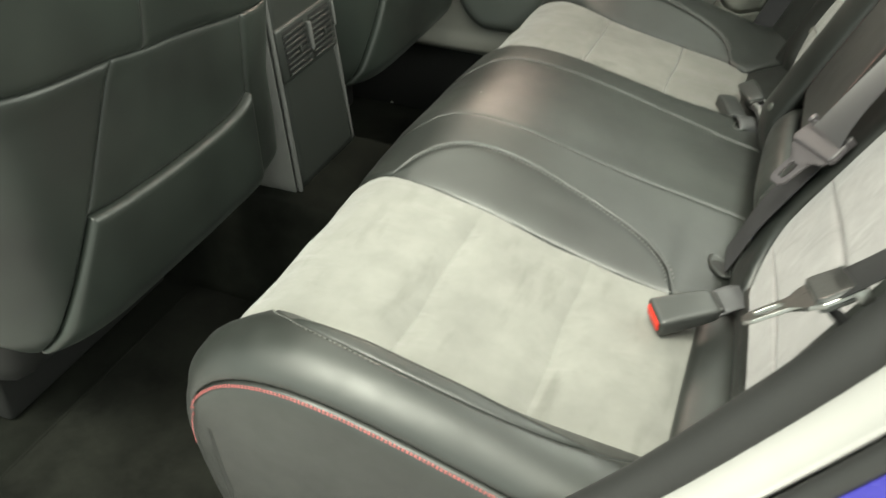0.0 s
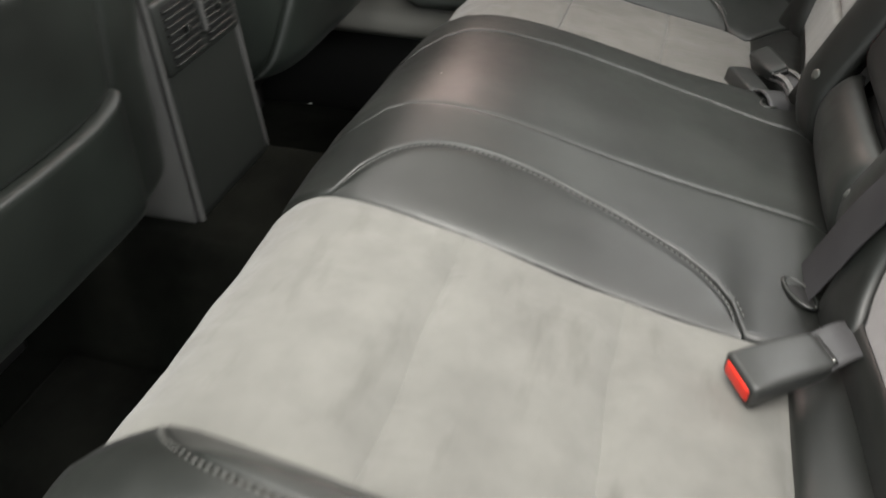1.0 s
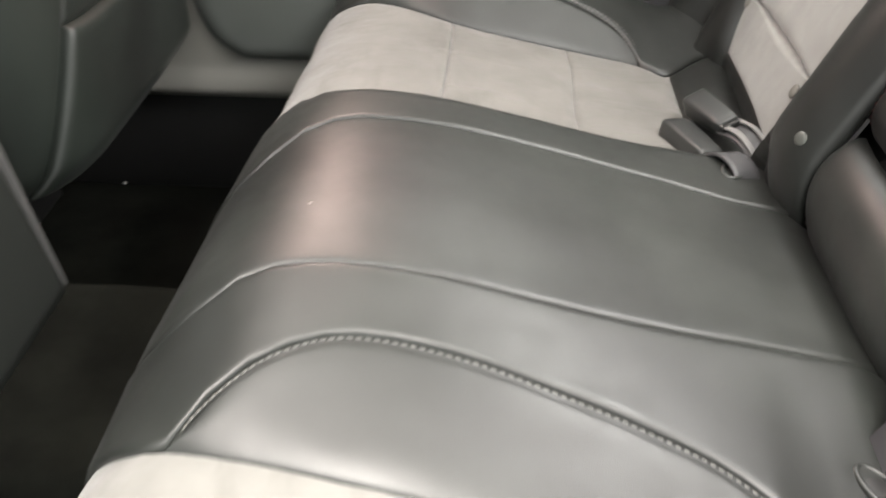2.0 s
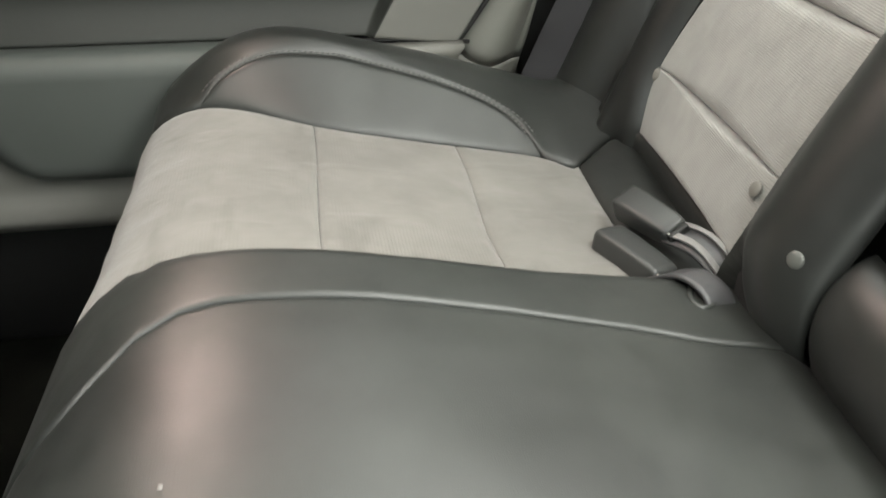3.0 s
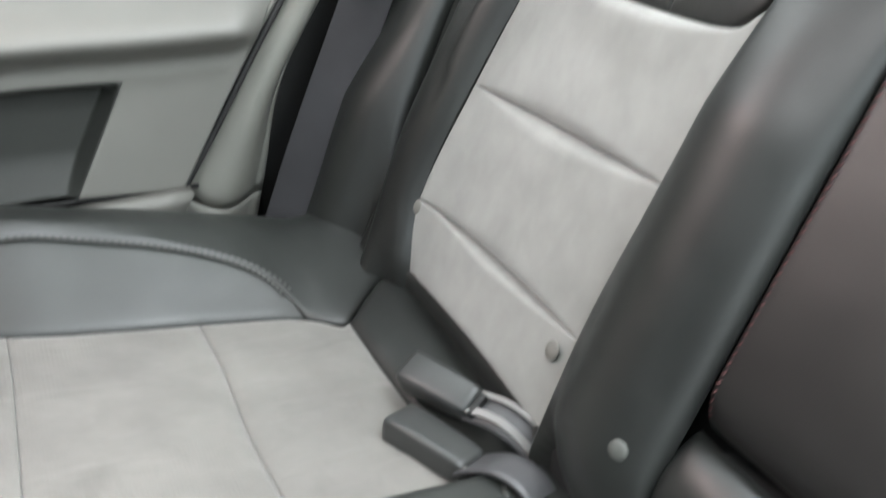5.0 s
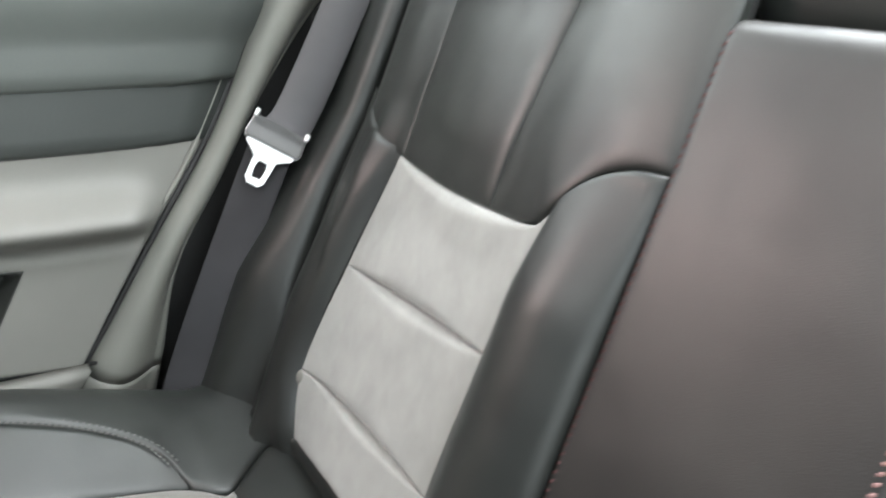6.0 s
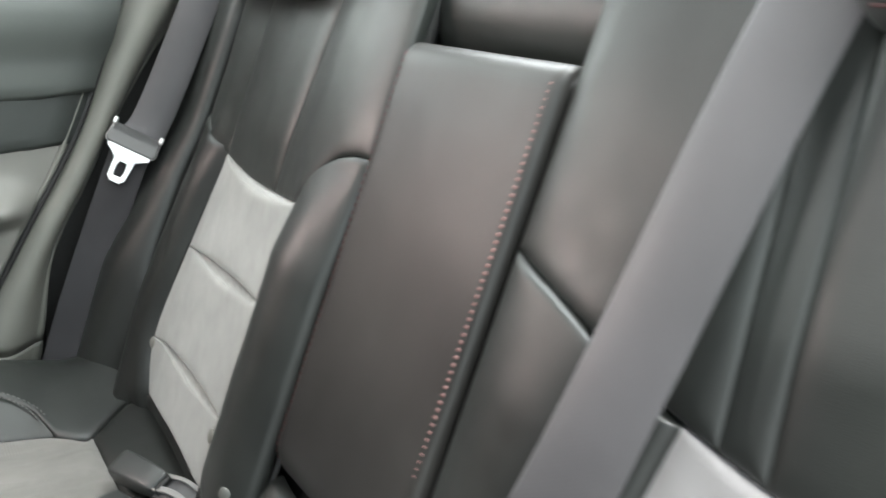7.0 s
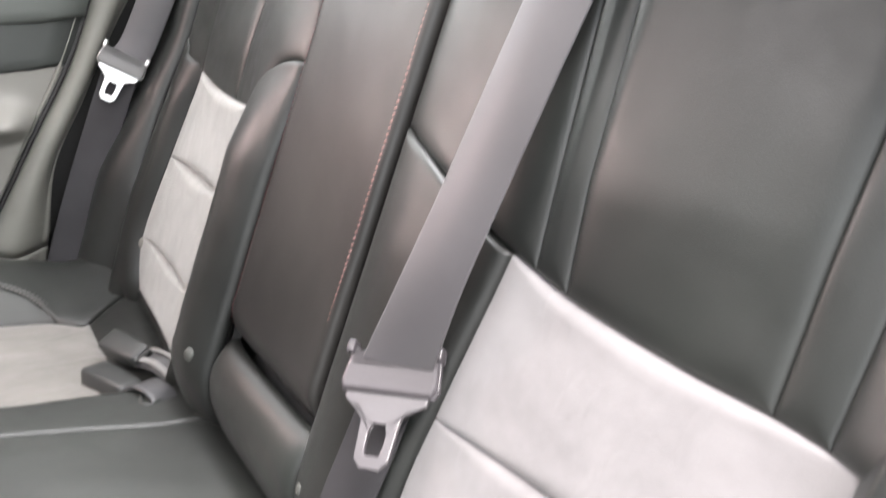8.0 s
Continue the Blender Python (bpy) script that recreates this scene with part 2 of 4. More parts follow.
def panel(name, surf, u0, u1, lo, hi, material, parent, nu=40, nv=20, puff=0.004, tuck=0.006, soft=0.014,
          label="", ends=(True, True), sides=(True, True), flange=0.014, lumps=0.0008, crisp=True, side_tuck=None):
    """A padded cover panel on the surface surf(u, v): its edges dip into the seams and turn inwards."""
    us = [u0 + (u1 - u0) * k for k in ease(nu)]
    vs = ease(nv)
    bm = bmesh.new()

    def at(u, y, h):
        p, n = surf(u, y)
        return p + n * h

    rows = []
    for u in us:
        a, b = lo(u), hi(u)
        width = b - a
        row = []
        for v in vs:
            y = a + width * v
            d = ds = 1.0
            if ends[0]:
                d = min(d, u - u0)
            if ends[1]:
                d = min(d, u1 - u)
            if sides[0]:
                ds = min(ds, v * abs(width))
            if sides[1]:
                ds = min(ds, (1 - v) * abs(width))
            if side_tuck is None:
                d = min(d, ds)
            k, ks = (min(1.0, max(e, 0.0) / soft) for e in (d, ds))
            q = at(u, y, 0.0)
            wave = lumps * (noise.noise(q * 13) + 0.5 * noise.noise(q * 36)) * k
            if lumps > 0.002:
                wave -= lumps * 0.9 * k * max(0.0, 0.22 - abs(noise.noise(Vector((q.x * 17, q.y * 8, 3.1)))))
            full = math.sqrt(max(0.0, 1 - (1 - k) ** 2)) if crisp else 0.25 * min(1.0, 4 * k) + 0.75 * k * k * (3 - 2 * k)
            drop = (tuck + puff) * (1 - full)
            if side_tuck is not None:
                drop = max(drop * (0.3 + 0.7 * ks), (side_tuck + puff) * (1 - ks * (2 - ks)))
            row.append(bm.verts.new(at(u, y, wave + puff - drop)))
        rows.append(row)
    for ra, rb in zip(rows, rows[1:]):
        for i in range(nv):
            bm.faces.new((ra[i], ra[i + 1], rb[i + 1], rb[i]))
    # the turned-in edge
    ring = [(i, 0) for i in range(nu)] + [(nu, j) for j in range(nv)] + [(i, nv) for i in range(nu, 0, -1)] + [(0, j) for j in range(nv, 0, -1)]
    low = []
    for i, j in ring:
        a, b = lo(us[i]), hi(us[i])
        low.append(bm.verts.new(at(us[i], a + (b - a) * vs[j], -tuck - flange)))
    for k in range(len(ring)):
        i, j = ring[k]
        i2, j2 = ring[(k + 1) % len(ring)]
        bm.faces.new((rows[i][j], rows[i2][j2], low[(k + 1) % len(ring)], low[k]))
    bmesh.ops.remove_doubles(bm, verts=bm.verts, dist=0.00002)
    return part(name, bm, material, parent, label)


def grid(name, fn, nu, nv, material, parent=None, label="", thick=0.0):
    bm = bmesh.new()
    rows = [[bm.verts.new(fn(i / nu, j / nv)) for j in range(nv + 1)] for i in range(nu + 1)]
    for ra, rb in zip(rows, rows[1:]):
        for i in range(nv):
            bm.faces.new((ra[i], ra[i + 1], rb[i + 1], rb[i]))
    if thick:
        bmesh.ops.recalc_face_normals(bm, faces=bm.faces)
        bmesh.ops.solidify(bm, geom=list(bm.faces), thickness=thick)
    return part(name, bm, material, parent, label)


def stitches(name, points, normals, material, parent, step=0.0052, length=0.0036, wide=0.0011, side=0.0, slant=0.0, label="", start=0.0):
    """A row of small raised threads along a line on a surface, one mesh."""
    bm = bmesh.new()
    acc = start
    for k in range(len(points) - 1):
        a, b = points[k], points[k + 1]
        seg = (b - a).length
        if seg < 1e-7:
            continue
        d = (b - a) / seg
        n = normals[k].normalized()
        s = d.cross(n).normalized()
        while acc < seg:
            c = a + d * acc + s * side + n * 0.0005
            along = (d + s * slant).normalized()
            across = along.cross(n).normalized()
            ring = []
            for f, r in ((-0.5, 0.25), (-0.3, 1.0), (0.3, 1.0), (0.5, 0.25)):
                q = c + along * (length * f)
                ring.append([bm.verts.new(q + across * (wide * r)), bm.verts.new(q + n * (wide * 0.9 * r)), bm.verts.new(q - across * (wide * r))])
            for r0, r1 in zip(ring, ring[1:]):
                bm.faces.new((r0[0], r0[1], r1[1], r1[0]))
                bm.faces.new((r0[1], r0[2], r1[2], r1[1]))
            bm.faces.new(ring[0])
            bm.faces.new(ring[-1])
            acc += step
        acc -= seg
    return part(name, bm, material, parent, label)


def tube(name, points, radius, material, parent=None, n=60, sides=10, flat=1.0, up=(0, 0, 1), label="", ends=0.25):
    """A round or oval bar along a smooth line; radius may be a function of 0..1."""
    pts = spline(points, n)
    bm = bmesh.new()
    rings = []
    for k, p in enumerate(pts):
        d = (pts[min(k + 1, n)] - pts[max(k - 1, 0)]).normalized()
        s = d.cross(Vector(up))
        s = s.normalized() if s.length > 1e-4 else d.orthogonal().normalized()
        w = s.cross(d).normalized()
        r = radius(k / n) if callable(radius) else radius
        rings.append([bm.verts.new(p + s * (r * math.cos(2 * math.pi * i / sides)) + w * (r * flat * math.sin(2 * math.pi * i / sides))) for i in range(sides)])
    for ra, rb in zip(rings, rings[1:]):
        for i in range(sides):
            bm.faces.new((ra[i], ra[(i + 1) % sides], rb[(i + 1) % sides], rb[i]))
    bm.faces.new(rings[0])
    bm.faces.new(rings[-1])
    return part(name, bm, material, parent, label)


def strap(name, points, wides, thick, width, material, parent=None, n=60, label="", twist=1.0, square=True):
    """A flat woven band along a smooth line; wides gives the way across it at both ends; its end may be cut askew."""
    pts = spline(points, n)
    w0, w1 = Vector(wides[0]).normalized(), Vector(wides[1]).normalized()
    bm = bmesh.new()
    rings = []
    for k, p in enumerate(pts):
        d = (pts[min(k + 1, n)] - pts[max(k - 1, 0)]).normalized()
        w = w0.lerp(w1, (k / n) ** twist)
        flat = (w - d * w.dot(d)).normalized()
        nrm = flat.cross(d).normalized()
        w = flat if square else w / max(0.5, w.dot(flat))
        ring = []
        for a, t in ((-1, 0.3), (-0.96, 1), (-0.6, 0.9), (0, 0.85), (0.6, 0.9), (0.96, 1), (1, 0.3), (1, -0.3), (0.96, -1), (0, -0.85), (-0.96, -1), (-1, -0.3)):
            ring.append(bm.verts.new(p + w * (a * width / 2) + nrm * (t * thick / 2)))
        rings.append(ring)
    m = len(rings[0])
    for ra, rb in zip(rings, rings[1:]):
        for i in range(m):
            bm.faces.new((ra[i], ra[(i + 1) % m], rb[(i + 1) % m], rb[i]))
    bm.faces.new(rings[0])
    bm.faces.new(rings[-1])
    return part(name, bm, material, parent, label)


def rounded(name, size, bevel, material, parent=None, m=None, taper=(1, 1), seg=3, label="", bulge=0.0):
    """A block with rounded edges, centred, its +x end narrowed by taper."""
    bm = bmesh.new()
    bmesh.ops.create_cube(bm, size=1)
    for v in bm.verts:
        f = taper if v.co.x > 0 else (1, 1)
        v.co = Vector((v.co.x * size[0], v.co.y * size[1] * f[0], v.co.z * size[2] * f[1]))
    bmesh.ops.bevel(bm, geom=list(bm.edges), offset=bevel, segments=seg, profile=0.5, affect='EDGES')
    if m is not None:
        bm.transform(m)
    return part(name, bm, material, parent, label)


def extrude_outline(name, outline, thick, bevel, material, parent=None, m=None, label="", seg=2, hole=None):
    """A plate cut to an outline in x and y, thick in z, with an optional hole of as many corners."""
    bm = bmesh.new()
    top = [bm.verts.new((x, y, thick / 2)) for x, y in outline]
    bot = [bm.verts.new((x, y, -thick / 2)) for x, y in outline]
    k = len(outline)
    for i in range(k):
        bm.faces.new((top[i], bot[i], bot[(i + 1) % k], top[(i + 1) % k]))
    if hole:
        ht = [bm.verts.new((x, y, thick / 2)) for x, y in hole]
        hb = [bm.verts.new((x, y, -thick / 2)) for x, y in hole]
        for i in range(k):
            j = (i + 1) % k
            bm.faces.new((ht[i], hb[i], hb[j], ht[j]))
            bm.faces.new((top[i], top[j], ht[j], ht[i]))
            bm.faces.new((bot[i], hb[i], hb[j], bot[j]))
    else:
        bm.faces.new(top)
        bm.faces.new(bot)
    bmesh.ops.recalc_face_normals(bm, faces=bm.faces)
    if bevel:
        sharp = [e for e in bm.edges if len(e.link_faces) == 2 and e.calc_face_angle(0) > 1.0]
        bmesh.ops.bevel(bm, geom=sharp, offset=bevel, segments=seg, profile=0.5, affect='EDGES')
    if m is not None:
        bm.transform(m)
    return part(name, bm, material, parent, label, smooth=False)


# ---- the rear bench: its surface ----
PROFILE = [Vector(p) for p in ((0.03, 0, 0.06), (-0.012, 0, 0.12), (-0.034, 0, 0.20), (-0.043, 0, 0.28), (-0.026, 0, 0.335), (0.015, 0, 0.363),
                               (0.075, 0, 0.368), (0.16, 0, 0.357), (0.30, 0, 0.330), (0.42, 0, 0.315), (0.456, 0, 0.309), (0.476, 0, 0.288), (0.484, 0, 0.24))]
PROF = spline(PROFILE, 400)
PLEN = sum((b - a).length for a, b in zip(PROF, PROF[1:]))


def prof(u):
    k = min(max(u / PLEN, 0), 1) * 400
    i = min(int(k), 399)
    p = PROF[i].lerp(PROF[i + 1], k - i)
    d = (PROF[min(i + 2, 400)] - PROF[max(i - 1, 0)]).normalized()
    return p, Vector((-d.z, 0, d.x))


def u_at(x):
    """The way along the profile at which its upper side reaches x."""
    best = min(range(160, 372), key=lambda i: abs(PROF[i].x - x))
    return PLEN * best / 400


A_BOLSTER = [(-0.043, 0.002), (0.0, 0.016), (0.06, 0.040), (0.12, 0.051), (0.20, 0.052), (0.29, 0.047), (0.37, 0.036), (0.45, 0.024), (0.55, 0.02)]
A_MIDDLE = [(-0.043, 0.0), (-0.02, 0.004), (0.0, 0.014), (0.03, 0.030), (0.06, 0.039), (0.12, 0.043), (0.20, 0.041), (0.30, 0.035), (0.42, 0.026), (0.55, 0.02)]
Y_OUT = [(-0.043, 0.012), (0.0, 0.018), (0.03, 0.028), (0.10, 0.024), (0.20, 0.021), (0.30, 0.023), (0.43, 0.030), (0.55, 0.030)]
Y_OUT_FAR = [(-0.043, 0.020), (0.0, 0.028), (0.062, 0.043), (0.12, 0.060), (0.167, 0.069), (0.30, 0.0735), (0.36, 0.081), (0.380, 0.087), (0.396, 0.096), (0.410, 0.108), (0.419, 0.102), (0.441, 0.068), (0.465, 0.044), (0.55, 0.03)]
Y_IN = [(-0.043, 0.325), (0.0, 0.314), (0.09, 0.303), (0.155, 0.296), (0.30, 0.281), (0.40, 0.272), (0.55, 0.272)]
Y_IN_FAR = [(-0.043, 0.330), (0.0, 0.326), (0.15, 0.318), (0.30, 0.312), (0.43, 0.312), (0.55, 0.312)]
Y_STITCH = [(0.025, 0.310), (0.045, 0.335), (0.075, 0.362), (0.115, 0.379), (0.18, 0.377), (0.25, 0.363), (0.30, 0.350), (0.35, 0.331), (0.386, 0.302), (0.400, 0.272)]
Y_LENS_OUT = [(0.025, 0.0), (0.045, 0.018), (0.077, 0.038), (0.112, 0.058), (0.166, 0.074), (0.205, 0.076), (0.271, 0.067), (0.324, 0.056), (0.355, 0.044), (0.373, 0.027), (0.384, 0.0)]
Y_LENS_NEAR = [(0.025, 0.0), (0.04, 0.018), (0.06, 0.036), (0.09, 0.048), (0.14, 0.054), (0.20, 0.055), (0.30, 0.052), (0.38, 0.040), (0.42, 0.018), (0.435, 0.0)]
Y_BOLSTER = -0.030
R_BOLSTER = 0.056


def x_of(u):
    p, _ = prof(u)
    return p.x if u > PLEN * 0.33 else -0.043


def y_out(u, far=False):
    return smooth_table(Y_OUT_FAR if far else Y_OUT, x_of(u))


def y_in(u, far=False):
    return smooth_table(Y_IN_FAR if far else Y_IN, x_of(u))


def y_stitch(u, far=False):
    x = x_of(u)
    if far:
        return y_in(u, True) + 0.018
    return smooth_table(Y_STITCH, x) if Y_STITCH[0][0] < x < Y_STITCH[-1][0] and u > PLEN * 0.33 else y_in(u)


def y_lens_out(u, far=False):
    x = x_of(u)
    table = Y_LENS_OUT if far else Y_LENS_NEAR
    if not (table[0][0] < x < table[-1][0] and u > PLEN * 0.33):
        return y_out(u, far)
    return y_out(u, far) - smooth_table(table, x)


def swell(x, x0, x1):
    """0 at both ends of an inset, 1 along most of it."""
    k = (x - x0) / (x1 - x0)
    return math.sin(math.pi * min(max(k, 0.0), 1.0)) ** 0.6


def rise(u, y, far=False):
    """How far padding stands up over the seat's plain profile, by the distance in from one side."""
    x = x_of(u)
    ab, am = smooth_table(A_BOLSTER, x), smooth_table(A_MIDDLE, x)
    lo, ls, yi, ys = y_out(u, far), y_lens_out(u, far), y_in(u, far), y_stitch(u, far)
    crown = Y_BOLSTER + 0.012
    keys = [(Y_BOLSTER, ab), (crown, ab * 0.98)]
    if ls < lo - 0.0005:
        f = min(0.98, 0.98 * (lo - ls) / (lo - crown))
        w = swell(x, 0.025, 0.384 if far else 0.435)
        keys.append((max(ls, crown + 0.002), ab * max(f, f + (0.82 - f) * w)))
    keys += [(lo, 0.0), (lo + 0.3 * (yi - lo), -0.003), (lo + 0.7 * (yi - lo), -0.003), (yi, 0.0)]
    top = max(0.425, ys + 0.01)
    if ys > yi + 0.0005:
        f = (ys - yi) / (top - yi)
        w = 1.0 if far else swell(x, 0.025, 0.400)
        keys.append((ys, am * max(f, f + ((0.85 if far else 0.78) - f) * w)))
    keys += [(top, am), (CY, am * 1.04)]
    return lerp_table(keys, y)


def setback(y, q, x):
    """The bench's front edge draws back towards the far side and round its outer corners."""
    fade = min(1.0, max(0.0, (0.20 - x) / 0.18))
    corner = min(1.0, max(0.0, (0.045 - q) / 0.14)) ** 1.4
    return fade * (0.052 * max(0.0, y - 0.38) + (0.014 if y > CY else -0.004) * corner)


def cushion(u, y):
    """Point and normal on the bench; y beyond the bolster's crown wraps down the side."""
    far = y > CY
    q = mir(y) if far else y
    p, n = prof(u)
    if q >= Y_BOLSTER:
        pos = p + n * rise(u, q, far)
        yy, nn = q, n.copy()
    else:
        a = Y_BOLSTER - q
        top = rise(u, Y_BOLSTER, far)
        ang = min(a / R_BOLSTER, math.pi / 2)
        yy = Y_BOLSTER - R_BOLSTER * math.sin(ang)
        pos = p + n * (top - R_BOLSTER * (1 - math.cos(ang)))
        nn = (n * math.cos(ang) + Vector((0, -1, 0)) * math.sin(ang))
        rest = a - R_BOLSTER * math.pi / 2
        if rest > 0:
            pos = pos.lerp(Vector((0.05 + 0.8 * pos.x, 0, 0.02)), min(rest / 0.30, 0.95))
            yy += -0.006 * math.sin(min(rest / 0.2, 1) * math.pi)
    yy2 = mir(yy) if far else yy
    # behind both outer seats the cushion runs on to meet the back
    tail = min(1.0, max(0.0, (p.x - 0.415) / 0.045) if far else max(0.0, (p.x - 0.440) / 0.025)) * min(1.0, max(0.0, (y - 0.70) / 0.05, (0.30 - y) / 0.05))
    pos = Vector((pos.x + setback(yy2, max(q, -0.1), p.x) + 0.026 * tail, yy2, pos.z + 0.010 * tail))
    if far:
        nn = Vector((nn.x, -nn.y, nn.z))
    return pos, nn.normalized()


U_FRONT, U_REAR = 0.0, PLEN
U_INS0, U_INS_R, U_INS_F = PLEN * 0.10, u_at(0.437), u_at(0.417)
U_S1, U_S2 = u_at(0.155), u_at(0.302)
SEAM_A = lambda u: smooth_table([(-0.043, 0.385), (0.02, 0.400), (0.055, 0.423), (0.11, 0.433), (0.25, 0.432), (0.32, 0.432), (0.40, 0.434), (0.55, 0.43)], x_of(u))
SEAM_B = lambda u: smooth_table([(-0.043, 0.545), (0.02, 0.570), (0.055, 0.614), (0.11, 0.629), (0.25, 0.637), (0.35, 0.630), (0.42, 0.617), (0.55, 0.615)], x_of(u))

bench = thing("rear_seat_cushion", "black leather rear bench cushion with grey suede seat panels", "car seat")

# hidden foam under the covers
panel("foam", lambda u, y: (cushion(u, y)[0] - cushion(u, y)[1] * 0.012, cushion(u, y)[1]), U_FRONT, U_REAR,
      lambda u: Y_BOLSTER - 0.30, lambda u: mir(Y_BOLSTER - 0.30), BLACK, bench, 60, 120, 0, 0, 0.01, "black foam base")

SEAM_RED = Y_BOLSTER - R_BOLSTER * math.radians(61)


def edge_of(fn, far):
    return (lambda u: mir(fn(u, True))) if far else (lambda u: fn(u, False))


def wavy(u, y):
    """The bench with its cross seams drawn a little out of line, as stretched suede is."""
    w = math.exp(-((u - U_S1) / 0.03) ** 2) + math.exp(-((u - U_S2) / 0.03) ** 2)
    return cushion(u + 0.0035 * w * noise.noise(Vector((u * 3, y * 13, 0.7))), y)


for far in (False, True):
    side_lo = (lambda u: mir(Y_BOLSTER - 0.29)) if far else (lambda u: Y_BOLSTER - 0.29)
    red = (lambda u: mir(SEAM_RED)) if far else (lambda u: SEAM_RED)
    yo, yl, yi, ys = edge_of(y_out, far), edge_of(y_lens_out, far), edge_of(y_in, far), edge_of(y_stitch, far)
    panel("bolster_side", cushion, U_FRONT, U_REAR, side_lo, red, LEATHER, bench, 50, 24, 0.004, 0.004, 0.012)
    panel("bolster", cushion, U_FRONT, U_REAR, red, yl, LEATHER, bench, 70, 24, 0.0028, 0.0016, 0.007)
    panel("bolster_inset", cushion, u_at(0.026), u_at(0.383 if far else 0.434), yl, yo, LEATHER, bench, 50, 16, 0.0022, 0.0014, 0.007, ends=(False, False))
    end = U_INS_F if far else U_INS_R
    for a, b in ((U_INS0, U_S1), (U_S1, U_S2), (U_S2, end)):
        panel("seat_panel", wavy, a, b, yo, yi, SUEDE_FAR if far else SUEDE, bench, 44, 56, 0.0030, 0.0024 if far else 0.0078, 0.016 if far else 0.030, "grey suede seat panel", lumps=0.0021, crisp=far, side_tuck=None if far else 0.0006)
    panel("rear_strip", cushion, end, U_REAR, yo, yi, LEATHER, bench, 12, 24, 0.003, 0.004, 0.010)
    if far:
        panel("middle_side", cushion, U_FRONT, U_REAR, SEAM_B, yi, LEATHER, bench, 70, 20, 0.0040, 0.0010, 0.004)
    else:
        panel("middle_inset", cushion, u_at(0.026), u_at(0.399), yi, ys, LEATHER, bench, 50, 18, 0.0026, 0.0008, 0.020, ends=(False, False))
        panel("middle_side", cushion, U_FRONT, U_REAR, ys, SEAM_A, LEATHER, bench, 70, 20, 0.0036, 0.0010, 0.004)
panel("middle_top", cushion, U_FRONT, U_REAR, SEAM_A, SEAM_B, LEATHER, bench, 70, 30, 0.0030, 0.0010, 0.004)


def on_cushion(curve, u0, u1, n, lift=0.0):
    pts, nrm = [], []
    for k in range(n + 1):
        u = u0 + (u1 - u0) * k / n
        p, nn = cushion(u, curve(u))
        pts.append(p + nn * lift)
        nrm.append(nn)
    return pts, nrm


rows = [(edge_of(y_stitch, False), 0.394), (lambda u: y_lens_out(u) - 0.004, 0.17), (edge_of(y_lens_out, True), 0.376)]
for curve, last in rows:
    for off in (0.0048, -0.0048) if last > 0.2 else (0.0,):
        first = 0.115 if off < 0 and last == 0.394 and curve is rows[0][0] else 0.034
        p, n = on_cushion(curve, u_at(first), u_at(last), 160, 0.0027)
        stitches("stitching", p, n, THREAD_GREY, bench, 0.0056, 0.0036, 0.0010, off, label="grey double stitching")
        if last > 0.2:
            stitches("stitch_hole", p, n, BLACK, bench, 0.0056, 0.0024, 0.0009, off, label="dark stitch holes", start=0.0028)
for far in (False, True):
    p, n = on_cushion((lambda u: mir(SEAM_RED)) if far else (lambda u: SEAM_RED), PLEN * 0.25, U_REAR, 260, 0.0036)
    for off in (0.0040, 0.0057):
        stitches("stitching", p, n, THREAD_RED, bench, 0.0042, 0.0034, 0.0005, -off if far else off, 0.25, "red contrast stitching")

# ---- the seat back: its surface ----
SB_N = Vector((-0.928, 0, 0.371))


def xb(y, z):
    return 0.46 + 0.40 * (z - 0.33) + 0.10 * max(0.0, abs(y - CY) - 0.19)


# padding over the plain back, from the middle outwards: distance from the middle, metres
B_LOW = [(0.0, 0.0), (0.088, 0.0), (0.10, 0.012), (0.13, 0.026), (0.16, 0.022), (0.19, 0.004), (0.20, 0.0), (0.30, -0.006), (0.42, 0.0), (0.445, 0.012),
         (0.472, 0.024), (0.492, 0.021), (0.504, 0.010), (0.516, 0.018), (0.538, 0.042), (0.562, 0.050), (0.60, 0.046), (0.64, 0.05)]
B_HIGH = [(0.0, 0.0), (0.088, 0.0), (0.10, 0.004), (0.14, 0.008), (0.19, 0.005), (0.232, 0.000), (0.245, 0.001), (0.262, 0.003), (0.33, 0.006), (0.397, 0.003), (0.42, 0.0),
          (0.46, 0.006), (0.492, 0.004), (0.504, -0.004), (0.516, -0.002), (0.54, 0.006), (0.565, 0.006), (0.60, 0.008), (0.64, 0.02)]


def back(z, y):
    d = abs(y - CY)
    k = min(max((z - 0.57) / 0.08, 0), 1) if d < 0.46 else min(max((z - 0.44) / 0.18, 0), 1)
    flat = 0.45 * min(1.0, max(-0.2, (z - 0.325) / 0.07)) if y < CY and d < 0.2 else 1.0
    h = (smooth_table(B_LOW, d) * (1 - k) + smooth_table(B_HIGH, d) * k) * flat
    top = max(0.0, z - 0.802)
    roll = 0.045 - math.sqrt(max(0.045 ** 2 - min(top, 0.045) ** 2, 0))
    if d < 0.46:
        h -= 0.030 * min(1.0, max(0.0, 0.388 - z) / 0.06) ** 2 if d < 0.18 else 0.020 * min(1.0, max(0.0, 0.350 - z) / 0.05) ** 2
    p = Vector((xb(y, z), y, z)) + SB_N * (h - roll)
    e = 0.004
    h2 = (smooth_table(B_LOW, d + e) * (1 - k) + smooth_table(B_HIGH, d + e) * k) * flat
    slope = (h2 - h) / e * (1 if y > CY else -1)
    n = (SB_N - Vector((0, 1, 0)) * slope).normalized()
    return p, n


